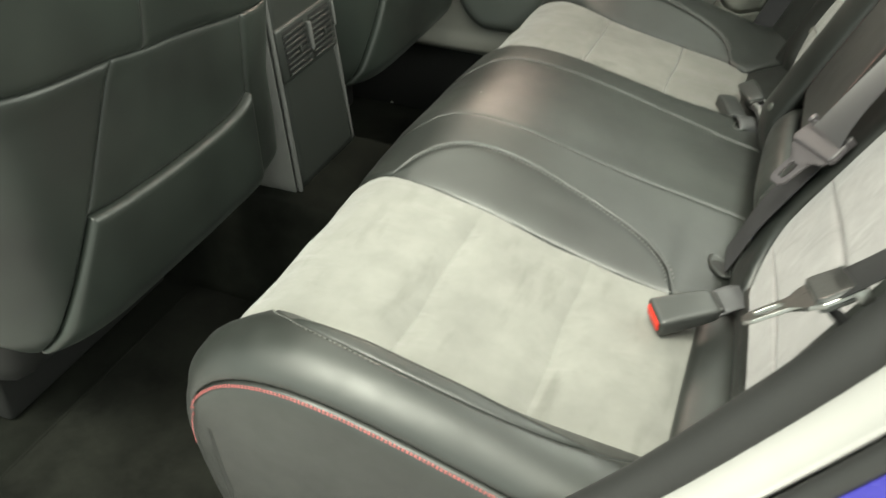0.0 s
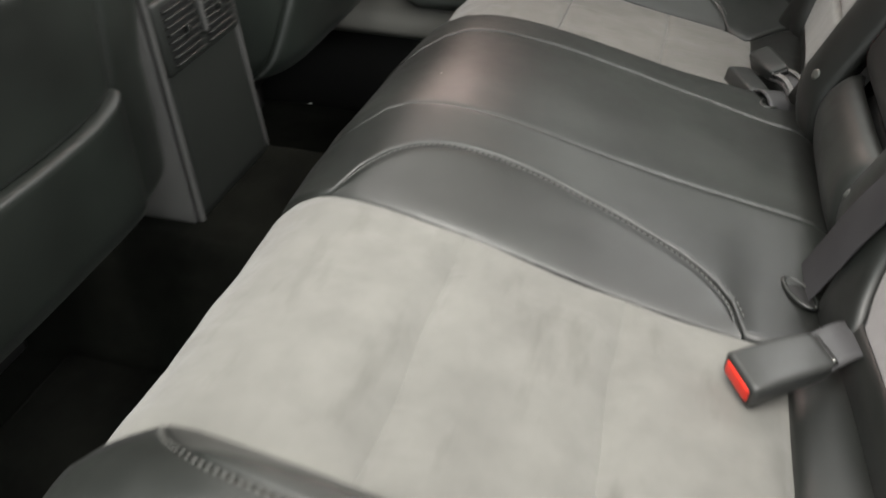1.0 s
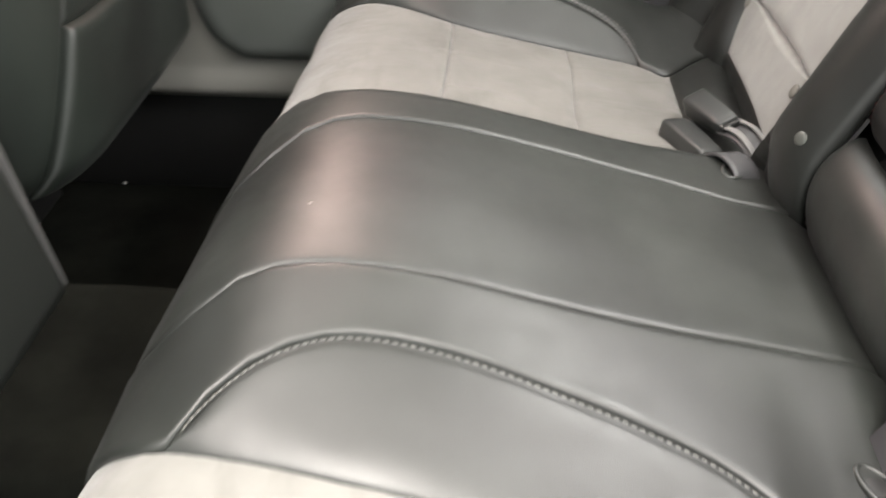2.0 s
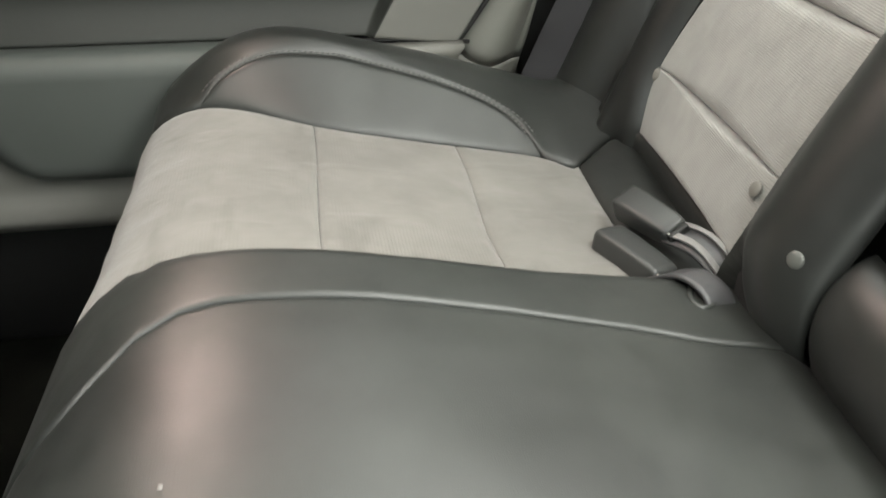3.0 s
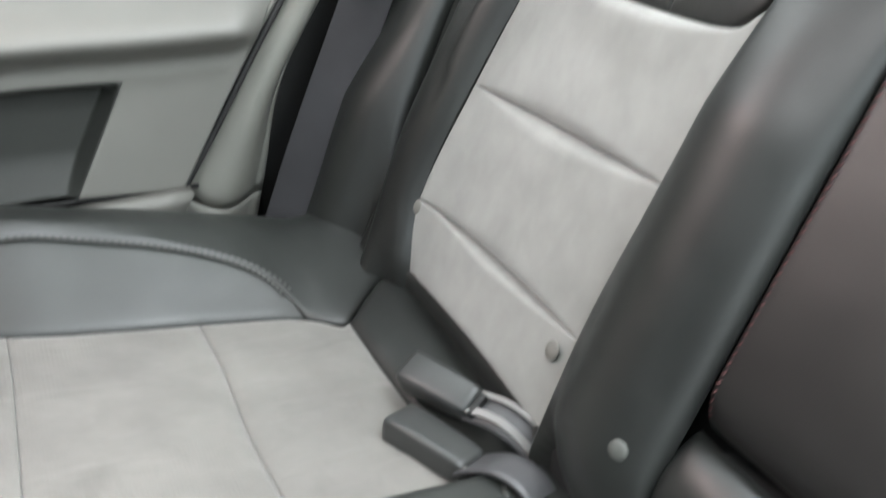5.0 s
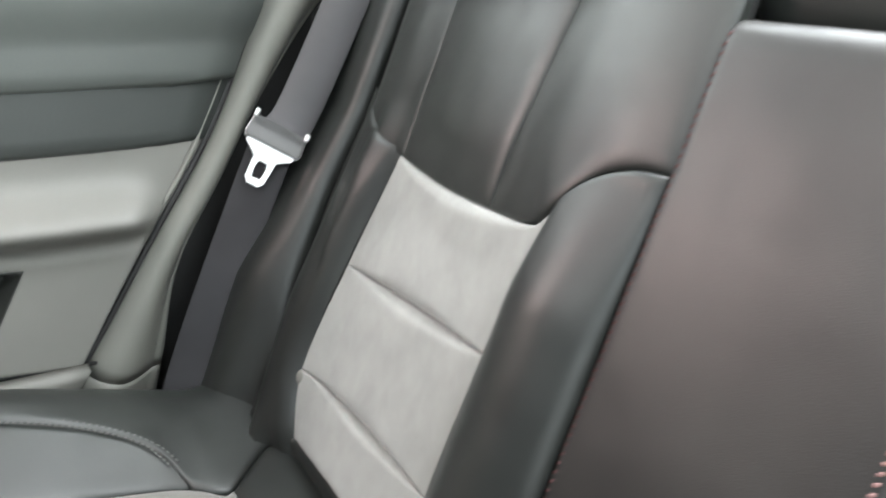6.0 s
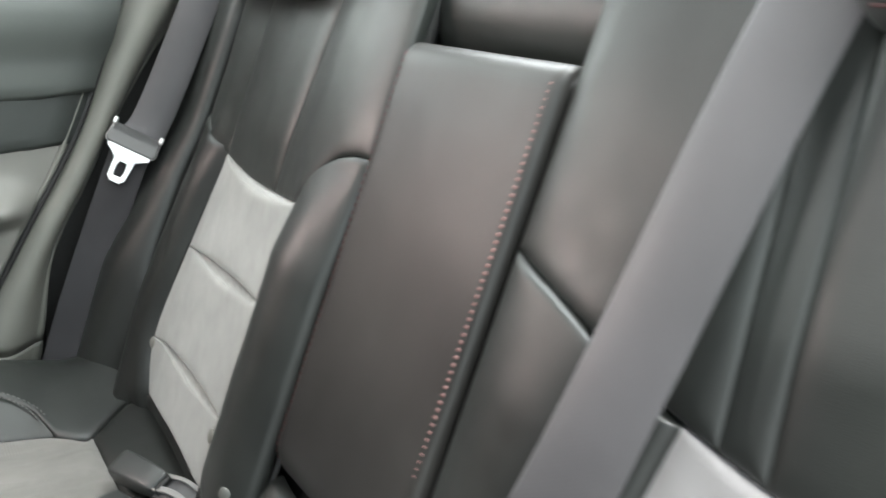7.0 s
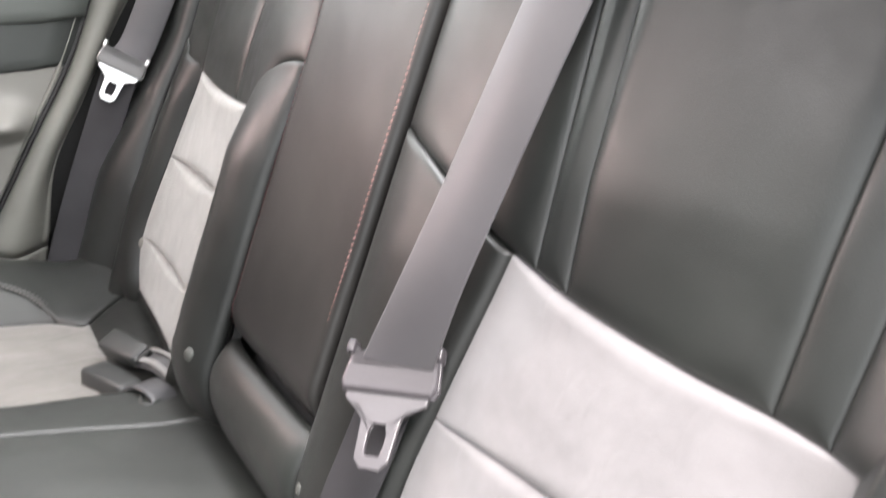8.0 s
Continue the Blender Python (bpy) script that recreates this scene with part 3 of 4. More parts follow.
def by(fn, side):
    """A seam at a distance from the middle, as a place in y on one side."""
    return (lambda z: CY + fn(z)) if side else (lambda z: CY - fn(z))


def const(v):
    return lambda z: v


Z0, ZT = 0.30, 0.847
INS_IN = [lambda z: smooth_table([(0.34, 0.250), (0.357, 0.240), (0.375, 0.222), (0.40, 0.206), (0.43, 0.199), (0.50, 0.206), (0.61, 0.222)], z),
          lambda z: smooth_table([(0.34, 0.192), (0.42, 0.200), (0.52, 0.188), (0.61, 0.171)], z)]
INS_OUT = [lambda z: smooth_table([(0.34, 0.428), (0.40, 0.440), (0.50, 0.442), (0.61, 0.442)], z),
           lambda z: smooth_table([(0.34, 0.428), (0.40, 0.444), (0.50, 0.436), (0.61, 0.420)], z)]
BOL_OUT = lambda z: smooth_table([(0.30, 0.485), (0.36, 0.492), (0.47, 0.512), (0.62, 0.522), (0.82, 0.51)], z)
INNER = [lambda z: 0.081, lambda z: 0.094]
CAP = [lambda d: smooth_table([(0.081, 0.645), (0.10, 0.639), (0.13, 0.631), (0.157, 0.622), (0.19, 0.609), (0.228, 0.597), (0.27, 0.588), (0.35, 0.581), (0.40, 0.580), (0.45, 0.576), (0.522, 0.575)], d),
       lambda d: smooth_table([(0.094, 0.662), (0.12, 0.660), (0.15, 0.647), (0.175, 0.620), (0.186, 0.610), (0.24, 0.604), (0.33, 0.602), (0.42, 0.608), (0.46, 0.612), (0.522, 0.626)], d)]
SEAM_1 = [lambda d: 0.400, lambda d: smooth_table([(0.18, 0.412), (0.45, 0.396)], d)]
SEAM_2 = [lambda d: 0.490, lambda d: smooth_table([(0.18, 0.519), (0.45, 0.500)], d)]
FOOT = [lambda d: 0.357, lambda d: smooth_table([(0.18, 0.349), (0.45, 0.336)], d)]


def between(zlo, zhi):
    """The back's surface from one seam across to another, as 0..1."""
    return lambda k, y: back(zlo(abs(y - CY)) + (zhi(abs(y - CY)) - zlo(abs(y - CY))) * k, y)


for side, lab in ((1, "black leather rear seat with three grey suede panels"), (0, "black leather rear seat with grey suede panels, belted")):
    sb = thing("split_rear_seat", lab, "car seat", "rear seats")
    s = 1 if side else -1
    ins_in, ins_out, cap_d = INS_IN[side], INS_OUT[side], CAP[side]
    cap = lambda y: cap_d(abs(y - CY))
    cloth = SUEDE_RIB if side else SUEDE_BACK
    panel("foam", lambda z, y: (back(z, y)[0] - back(z, y)[1] * 0.014, back(z, y)[1]), 0.18, ZT, by(const(0.094), side), by(const(0.64), side), BLACK, sb, 30, 60, 0, 0, 0.01, "black foam base")
    for lo_d, hi_d in ((FOOT[side], SEAM_1[side]), (SEAM_1[side], SEAM_2[side]), (SEAM_2[side], cap_d)):
        za, zb = lo_d(0.3), hi_d(0.3)
        panel("back_panel", between(lo_d, hi_d), 0.0, 1.0, lambda k, g=by(ins_in, side), za=za, zb=zb: g(za + (zb - za) * k), lambda k, g=by(ins_out, side): g(za + (zb - za) * k),
              cloth, sb, 24, 30, 0.0085 if side else 0.0055, 0.0045, 0.15, "grey suede back panel", lumps=0.0016)
    panel("lower_strip", between(const(0.22), FOOT[side]), 0.0, 1.0, by(const(0.185), side), by(const(0.445), side), LEATHER, sb, 12, 24, 0.001, 0.004, 0.10)
    panel("inner_bolster", between(const(Z0), cap_d), 0.0, 1.0, by(INNER[side], side), lambda k, g=by(ins_in, side): g(Z0 + (0.61 - Z0) * k), LEATHER, sb, 50, 22, 0.004, 0.004, 0.012)
    crest = lambda d: smooth_table([(0.40, 0.612), (0.44, 0.615), (0.48, 0.629), (0.522, 0.655), (0.56, 0.67)], d) if side else 0.618
    panel("outer_bolster", between(const(Z0), crest), 0.0, 1.0, lambda k, g=by(ins_out, side), top=crest(0.44): g(Z0 + (top - Z0) * k), lambda k, g=by(BOL_OUT, side), top=crest(0.521): g(Z0 + (top - Z0) * k), LEATHER, sb, 40, 22, 0.005, 0.0, 0.020, side_tuck=0.003)
    panel("wing", back, 0.22, ZT, by(BOL_OUT, side), by(const(0.62), side), LEATHER, sb, 40, 22, 0.008, 0.008, 0.016)
    lean = lambda d, z: d + 0.12 * (0.68 - z) if d in (0.229, 0.262) else d
    strips = ((0.094, 0.245, "shoulder"), (0.245, 0.410, "upper_panel"), (0.410, 0.515, "shoulder"))
    if not side:
        strips = ((0.081, 0.232, "shoulder"), (0.232, 0.257, "welt"), (0.257, 0.397, "upper_panel"), (0.397, 0.425, "welt"), (0.425, 0.515, "shoulder"))
    for d0, d1, nm in strips:
        def slanted(y, z):
            d = abs(y - CY)
            w = max(0.0, 1 - abs(d - 0.245) / 0.12)
            return back(z, y + s * w * 0.13 * (0.68 - z))
        panel(nm, slanted, min(CY + s * d0, CY + s * d1), max(CY + s * d0, CY + s * d1), cap, const(ZT), LEATHER, sb, 24, 36, 0.0022, 0.0010 if side else 0.0022, 0.016)
    for (y, z, mt) in ((CY + 0.117, 0.392, SNAP), (CY + 0.213, 0.395, SNAP_CLOTH), (CY + 0.442, 0.390, SNAP_CLOTH)) if side else ((CY - 0.106, 0.386, SNAP),):
        bm = bmesh.new()
        bmesh.ops.create_uvsphere(bm, u_segments=18, v_segments=10, radius=0.0070 if mt is SNAP_CLOTH else 0.0062 if side else 0.005)
        p, n = back(z, y)
        bm.transform(Matrix.Translation(p + n * (0.004 if abs(y - CY) < 0.4 else -0.003)) @ n.to_track_quat('Z', 'Y').to_matrix().to_4x4() @ Matrix.Diagonal((1, 1, 0.32, 1)))
        part("snap_button", bm, mt, sb, "round snap button")

# middle: armrest folded up, roll under it, top pad over it
arm = thing("folding_armrest", "folded-up black leather centre armrest with red stitching", "armrest")


ARM0, ARM1 = 0.4335, 0.6095


def armrest(z, y):
    v = (y - (ARM0 + ARM1) / 2) / ((ARM1 - ARM0) / 2)
    edge = 0.006 * (max(0, abs(v) - 0.92) / 0.08) ** 2
    tip = 0.018 - math.sqrt(max(0.018 ** 2 - max(0, z - 0.7345) ** 2, 0))
    low = 0.02 * (max(0, 0.45 - z) / 0.03) ** 2
    k = max(0.0, min(1.0, (z - 0.7345) / 0.018))
    p = Vector((xb(y, z), y, z)) + SB_N * (0.006 - edge - tip - low)
    n = (SB_N * (1 - 0.8 * k) + Vector((0, 0.4 * v * abs(v) ** 6, 0)) + Vector((0.1, 0, 0.9)) * k).normalized()
    return p, n


panel("front_cover", armrest, 0.420, 0.752, const(ARM0), const(ARM1), LEATHER_ARM, arm, 50, 30, 0.002, 0.002, 0.006, flange=0.07)
ap = [armrest(0.500 + 0.240 * k / 100, ARM0 + 0.0085) for k in range(101)]
stitches("stitching", [a[0] + a[1] * 0.0015 for a in ap], [a[1] for a in ap], THREAD_PINK, arm, step=0.0050, length=0.0036, wide=0.0009, slant=0.9, label="faded red stitching")
ap = [armrest(0.43 + 0.312 * k / 100, ARM1 - 0.006) for k in range(101)]
stitches("stitching", [a[0] + a[1] * 0.0015 for a in ap], [a[1] for a in ap], THREAD_DIM, arm, step=0.0060, length=0.0042, wide=0.0008, slant=0.9, label="faded red stitching")

roll = thing("centre_pad", "rounded black leather pad below the armrest", "seat pad")


def low_pad(z, y):
    v = (y - CY) / 0.092
    k = max(0.0, (z - 0.385) / 0.035)
    p = Vector((xb(y, z), y, z)) + SB_N * (0.014 - 0.022 * (1 - math.sqrt(max(0.0, 1 - min(k, 1.0) ** 2))) - 0.006 * abs(v) ** 4 - 0.036 * min(1.0, max(0.0, 0.390 - z) / 0.06) ** 2)
    n = (SB_N * (1 - 0.7 * min(k, 1)) + Vector((0.1, 0, 0.9)) * min(k, 1)).normalized()
    return p, n


panel("pad_cover", low_pad, 0.300, 0.419, const(0.4205), const(0.6100), LEATHER, roll, 30, 24, 0.003, 0.003, 0.012, flange=0.05)
panel("pad_base", lambda z, y: (low_pad(z, y)[0] + Vector((0.03, 0, -0.012)), SB_N), 0.30, 0.41, const(0.422), const(0.602), BLACK, roll, 10, 10, 0, 0, 0.01, "black pad base", flange=0.03)
topad = thing("top_pad", "black leather pad above the folded armrest", "seat pad")


def top_cover(z, y):
    """The pad's face leans with the seat back and rolls under at its foot."""
    k = clamp01((0.800 - z) / 0.050)
    v = (y - CY) / 0.12
    p = Vector((xb(y, z), y, z)) + SB_N * (-0.012 - 0.040 * (1 - math.sqrt(1 - 0.98 * k * k)) - 0.006 * min(1.0, abs(v)) ** 4)
    return p, (SB_N * (1 - 0.8 * k) + Vector((-0.2, 0, -0.9)) * k).normalized()


panel("pad", top_cover, 0.751, ZT, const(0.402), const(0.622), LEATHER, topad, 40, 24, 0.003, 0.003, 0.012, flange=0.04)
# Added black sheet closes the gaps; its black stands for the recess's shade.
rounded("recess_blackout", (0.02, 0.30, 0.56), 0.004, BLACK, topad, pose(0.595, CY, 0.54, 0, 21.8, 0), label="black sheet standing for shade behind the armrest")

# headrests above the backs
for s in (-1, 1):
    hr = thing("headrest", "dark leather headrest with stitched seam", "headrest", "rear headrests")
    y0 = CY + s * 0.374

    def pad(u, v, y0=y0):
        a, b = 2 * math.pi * u, math.pi * (v - 0.5)
        ca, sa, cb, sb_ = math.cos(a), math.sin(a), math.cos(b), math.sin(b)
        f = lambda t, e: math.copysign(abs(t) ** e, t)
        return Vector((0.650 + 0.052 * f(ca, 0.5) * f(cb, 0.25), y0 + 0.138 * f(sa, 0.35) * f(cb, 0.22), 0.862 + 0.086 * f(sb_, 0.4)))
    grid("cushion_pad", pad, 40, 24, LEATHER, hr)
    hp = [pad(0.5 - 0.25 * (k / 40 - 0.5), 0.30) for k in range(41)]
    stitches("stitching", hp, [Vector((-1, 0, -0.3))] * 41, THREAD_DIM, hr, label="faded red stitching")

# ---- belts ----
BW = 0.047


def belt_tongue(parent, m, steel=STEEL, shell=HOUSING):
    """Housing that the webbing runs through, with the steel tongue below; local x across, y up the belt, z out."""
    shape = [(-0.027, 0.015), (0.027, 0.015), (0.029, 0.026), (0.033, 0.025), (0.036, 0.000), (0.033, -0.006), (-0.033, -0.006), (-0.036, 0.000), (-0.033, 0.025), (-0.029, 0.026)]
    case = extrude_outline("housing", shape, 0.011, 0.003, shell, parent, m, "grey plastic belt housing", 3)
    extrude_outline("housing_rim", [(x * 1.025, y * 1.02 - 0.0004) for x, y in shape], 0.0045, 0.0012, steel, case, m, "shiny rim")
    outline = [(-0.031, -0.005), (0.031, -0.005), (0.030, -0.011), (0.018, -0.014), (0.0145, -0.022), (0.0125, -0.050), (0.007, -0.056), (-0.007, -0.056), (-0.0125, -0.050), (-0.0145, -0.022), (-0.018, -0.014), (-0.030, -0.011)]
    hole = [(-0.005, -0.026), (0.005, -0.026), (0.006, -0.027), (0.0065, -0.029), (0.0065, -0.035), (0.0062, -0.042), (0.005, -0.047), (-0.005, -0.047), (-0.0062, -0.042), (-0.0065, -0.035), (-0.0065, -0.029), (-0.006, -0.027)]
    extrude_outline("tongue_plate", outline, 0.0034, 0.0007, steel, case, m, "grey coated tongue with a slot" if steel is COATED else "bright steel tongue with a slot", 2, hole)
    for sx in (-1, 1):
        rounded("guide", (0.006, 0.010, 0.012), 0.0018, steel, case, m @ pose(sx * 0.033, 0.024, 0.003), label="bright guide lug")


def basis(o, across, up):
    x = Vector(across).normalized()
    y = (Vector(up) - x * Vector(up).dot(x)).normalized()
    z = x.cross(y)
    return Matrix(((x.x, y.x, z.x, o[0]), (x.y, y.y, z.y, o[1]), (x.z, y.z, z.z, o[2]), (0, 0, 0, 1)))


fbelt = thing("seat_belt", "grey woven seat belt with steel tongue beside the pillar", "seat belt", "rear seat belts")
FA = (0.90, -0.42, 0)
strap("webbing", [(0.70, 1.085, 0.93), (0.642, 1.090, 0.78), (0.568, 1.092, 0.63), (0.542, 1.0902, 0.601)], (FA, (0.784, -0.362, -0.474)), 0.0016, BW * 0.96, WEB, fbelt, twist=6.0, square=False)
strap("webbing", [(0.545, 1.102, 0.602), (0.505, 1.095, 0.52), (0.451, 1.090, 0.40), (0.412, 1.088, 0.30)], (FA, (0.88, -0.46, 0)), 0.0016, BW, WEB_SHADED, fbelt)
belt_tongue(fbelt, basis((0.535, 1.090, 0.592), (0.784, -0.362, -0.474), (0.603, 0.011, 0.816)) @ Matrix.Scale(0.86, 4), STEEL)

nbelt = thing("seat_belt", "grey woven seat belt with steel tongue over the seat", "seat belt", "rear seat belts")
NA = (0.15, -0.98, 0.0)
NB = lambda y, z, o: (xb(y, z) - 0.928 * o, y, z + 0.371 * o)
HX, HY, HO = Vector((0.559, -0.820, 0.119)), Vector((0.577, 0.489, 0.654)), Vector((0.505, 0.322, 0.512))
strap("webbing", [NB(0.280, 0.90, 0.010), NB(0.286, 0.82, 0.018), NB(0.296, 0.732, 0.024), NB(0.306, 0.63, 0.028), NB(0.314, 0.565, 0.029), tuple(HO + HY * 0.009)], (NA, HX), 0.0016, BW, WEB, nbelt, twist=9.0, square=False)
strap("webbing", [NB(0.336, 0.500, 0.013), NB(0.336, 0.46, 0.0155), NB(0.342, 0.40, 0.016), NB(0.350, 0.34, 0.009), NB(0.354, 0.26, 0.004)], (NA, (0.1, -1, 0)), 0.0016, BW, WEB_SHADED, nbelt)
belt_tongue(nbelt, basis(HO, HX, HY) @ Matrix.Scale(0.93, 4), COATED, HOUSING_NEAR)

pbelt = thing("seat_belt", "grey seat belt hanging beside the open door", "seat belt", "rear seat belts")
PA = (-0.05, 0.9, -0.42)
strap("webbing", [(0.502, -0.070, 0.632), (0.54, -0.078, 0.69), (0.60, -0.085, 0.80), (0.68, -0.085, 0.96)], (PA, (0.5, 0.8, 0)), 0.0016, BW, WEB_DEEP_SHADED, pbelt)
strap("webbing", [(0.498, -0.066, 0.618), (0.53, -0.066, 0.585), (0.545, -0.072, 0.50), (0.53, -0.075, 0.36)], (PA, (0.5, 0.8, 0)), 0.0016, BW, WEB_DEEP_SHADED, pbelt)
# Housing takes the darker buckle plastic to stand for shade beside the door.
belt_tongue(pbelt, basis((0.496, -0.070, 0.626), PA, (0.78, 0.0, 0.62)) @ Matrix.Scale(0.82, 4), STEEL_DIMMED, BUCKLE)


def buckle(name, label, base, tip, face, red, stalk, wide, cloth=STALK):
    """A belt buckle: tapered body from base to tip, release button in the tip, stalk of webbing behind."""
    b = thing(name, label, "belt buckle", "belt buckles")
    base, tip = Vector(base), Vector(tip)
    x = (tip - base).normalized()
    L = (tip - base).length
    z = Vector(face)
    z = (z - x * z.dot(x)).normalized()
    y = z.cross(x)
    m = Matrix(((x.x, y.x, z.x, 0), (x.y, y.y, z.y, 0), (x.z, y.z, z.z, 0), (0, 0, 0, 1)))
    m = Matrix.Translation((base + tip) / 2) @ m
    # body: lofted sections from the stalk end to the button end, rounded all round
    bm = bmesh.new()
    rings = []
    for k, f, th in ((0.0, 0.70, 0.50), (0.03, 0.80, 0.66), (0.10, 0.87, 0.76), (0.35, 0.93, 0.88), (0.70, 0.98, 0.98), (0.93, 1.0, 1.0), (0.985, 0.97, 0.95), (1.0, 0.90, 0.84)):
        ring = []
        for c in range(28):
            a = 2 * math.pi * c / 28
            cy, cz = math.copysign(abs(math.cos(a)) ** 0.34, math.cos(a)), math.copysign(abs(math.sin(a)) ** 0.34, math.sin(a))
            ring.append(bm.verts.new(m @ Vector((-L / 2 + L * k, wide * 0.5 * f * cy, 0.0125 * th * cz + 0.0010 * (1 - k)))))
        rings.append(ring)
    for ra, rb in zip(rings, rings[1:]):
        for c in range(28):
            bm.faces.new((ra[c], ra[(c + 1) % 28], rb[(c + 1) % 28], rb[c]))
    bm.faces.new(rings[0])
    bm.faces.new(rings[-1])
    body = part("body", bm, BUCKLE, b)
    rounded("button_frame", (0.004, wide * 0.86, 0.0205), 0.0018, BLACK, body, m @ pose(L / 2 - 0.0012, 0, 0), label="black button surround")
    rounded("release_button", (0.008, wide * 0.78, 0.0165), 0.0036, red, body, m @ pose(L / 2 - 0.0012, 0, 0), label="red release button" if red is RED else "dark release button", seg=4)
    rounded("collar", (0.006, wide * 0.72, 0.012), 0.002, BLACK, body, m @ pose(-L / 2 - 0.002, 0, 0), label="black collar round the stalk")
    pts = [base + x * 0.006] + [Vector(p) for p in stalk]
    if cloth is WEB_PALE:
        strap("stalk", [p - z * 0.003 for p in pts], (y, y), 0.0035, wide * 0.9, STALK, b, 24, "dark woven stalk")
        strap("stalk_edge", [p + z * 0.003 + y * wide * 0.22 for p in pts], (y, y + z * 0.8), 0.0020, wide * 0.22, cloth, b, 24, "pale folded webbing edge")
        strap("stalk_edge", [p + z * 0.002 - y * wide * 0.34 for p in pts], (y, y), 0.0018, wide * 0.14, cloth, b, 24, "pale folded webbing edge")
    else:
        strap("stalk", pts, (y, y), 0.0035, wide * 0.85, cloth, b, 24, "dark woven stalk")
    # Tiny stud added to give the buckle end a metallic glint.
    rounded("glint_stud", (0.003, 0.003, 0.003), 0.0008, STEEL_DIMMED, body, m @ pose(-L / 2 - 0.001, wide * 0.3, 0.006), label="small metal stud added as a glint")
    return b


buckle("belt_buckle", "dark belt buckle with red release button on the seat", (0.450, 0.240, 0.346), (0.391, 0.204, 0.337), (0.12, -0.1, 1), RED, [(0.468, 0.257, 0.349), (0.485, 0.273, 0.339), (0.500, 0.287, 0.320), (0.506, 0.292, 0.29)], 0.040)
buckle("belt_buckle", "dark grey belt buckle resting on the suede", (0.421, 0.713, 0.327), (0.397, 0.780, 0.323), (0.1, 0.1, 1), BUCKLE, [(0.430, 0.692, 0.346), (0.440, 0.668, 0.343), (0.446, 0.655, 0.318)], 0.032)
buckle("belt_buckle", "dark grey belt buckle lying against the seat back", (0.445, 0.752, 0.342), (0.424, 0.814, 0.337), (-0.35, -0.2, 1), BUCKLE, [(0.455, 0.728, 0.347), (0.466, 0.704, 0.335), (0.474, 0.684, 0.312)], 0.028, WEB_PALE)

for sx, sy in ((0.443, 0.336), (0.430, 0.676)):
    slot = thing("belt_slot", "stitched belt slot in the cushion edge", "belt slot", "belt slots")
    p, n = cushion(u_at(sx), sy)
    ring = []
    t1 = Vector((0.55, 0.84 if sy > CY else -0.84, 0)).normalized()
    t1 = (t1 - n * t1.dot(n)).normalized()
    t2 = n.cross(t1)
    ring = [p + n * 0.0045 + t1 * (0.020 * math.cos(a)) + t2 * (0.010 * math.sin(a)) for a in [2 * math.pi * k / 16 for k in range(17)]]
    rim = tube("rim", ring, 0.0022, LEATHER, slot, 48, 8)
    bm = bmesh.new()
    bmesh.ops.create_uvsphere(bm, u_segments=16, v_segments=8, radius=1)
    bm.transform(Matrix(((t1.x, t2.x, n.x, p.x), (t1.y, t2.y, n.y, p.y), (t1.z, t2.z, n.z, p.z), (0, 0, 0, 1))) @ Matrix.Translation((0, 0, 0.003)) @ Matrix.Diagonal((0.019, 0.009, 0.002, 1)))
    part("opening", bm, BLACK, rim, "dark opening")

# ---- far side: door and pillar ----
EDGE = lambda z: smooth_table([(0.10, 0.16), (0.30, 0.285), (0.366, 0.332), (0.48, 0.403), (0.592, 0.475), (0.766, 0.553), (1.0, 0.64)], z)
PIL = lambda z: smooth_table([(0.10, 0.27), (0.30, 0.370), (0.36, 0.386), (0.46, 0.410), (0.548, 0.461), (0.63, 0.508), (0.70, 0.556), (0.774, 0.615), (1.0, 0.75)], z)
FRONT_X = -0.62


door = tagged(new("door_1"), "closed rear door with light grey lower trim and dark upper panel", "door", kind="structure")


def strip(name, z0, z1, material, x0=FRONT_X, off=0.0, gap=0.004, nz=14, label="", yf=lambda z: 1.130, x1=None):
    def fn(u, v):
        z = z0 + (z1 - z0) * v
        xe = (x1(z) if x1 else EDGE(z)) - gap
        ed = min(1.0, min(v, 1 - v) * (z1 - z0) / 0.004, (1 - u) * 12)
        return Vector((x0 + (xe - x0) * u, yf(z) + off + 0.004 * (1 - ed), z))
    return grid(name, fn, 30, nz, material, door, label, 0.02)


rounded("door_core", (0.98, 0.03, 0.60), 0.01, BLACK, door, pose(-0.14, 1.188, 0.485), label="black door shell")
rounded("door_core", (0.40, 0.03, 0.32), 0.01, BLACK, door, pose(0.40, 1.188, 0.625), label="black door shell")
strip("upper_trim", 0.662, 0.800, TRIM_MID, nz=40, label="grey green upper trim", yf=lambda z: 1.130 - 0.010 * soft01((z - 0.690) / 0.05) + 0.006 * soft01((z - 0.745) / 0.03))
strip("dark_insert", 0.601, 0.658, TRIM_DARK, off=0.006, label="dark grey door insert")


def recess_end(z):
    return 0.238 + 0.52 * (z - 0.385)


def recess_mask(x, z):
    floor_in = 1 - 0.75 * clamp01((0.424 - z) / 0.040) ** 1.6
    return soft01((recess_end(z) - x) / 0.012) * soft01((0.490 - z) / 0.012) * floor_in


def trim_y(x, z):
    """The lower trim: armrest swelling along it, scooped out below for the hand."""
    swell_x = soft01((0.435 - x) / 0.05)
    bulge = 0.042 * math.exp(-((z - 0.532) / 0.021) ** 2) * swell_x + 0.010 * soft01((0.512 - z) / 0.02) * swell_x
    return 1.130 - bulge + 0.028 * recess_mask(x, z)


TRIM_U, TRIM_V, REC_U, REC_V = 120, 72, 88, 35


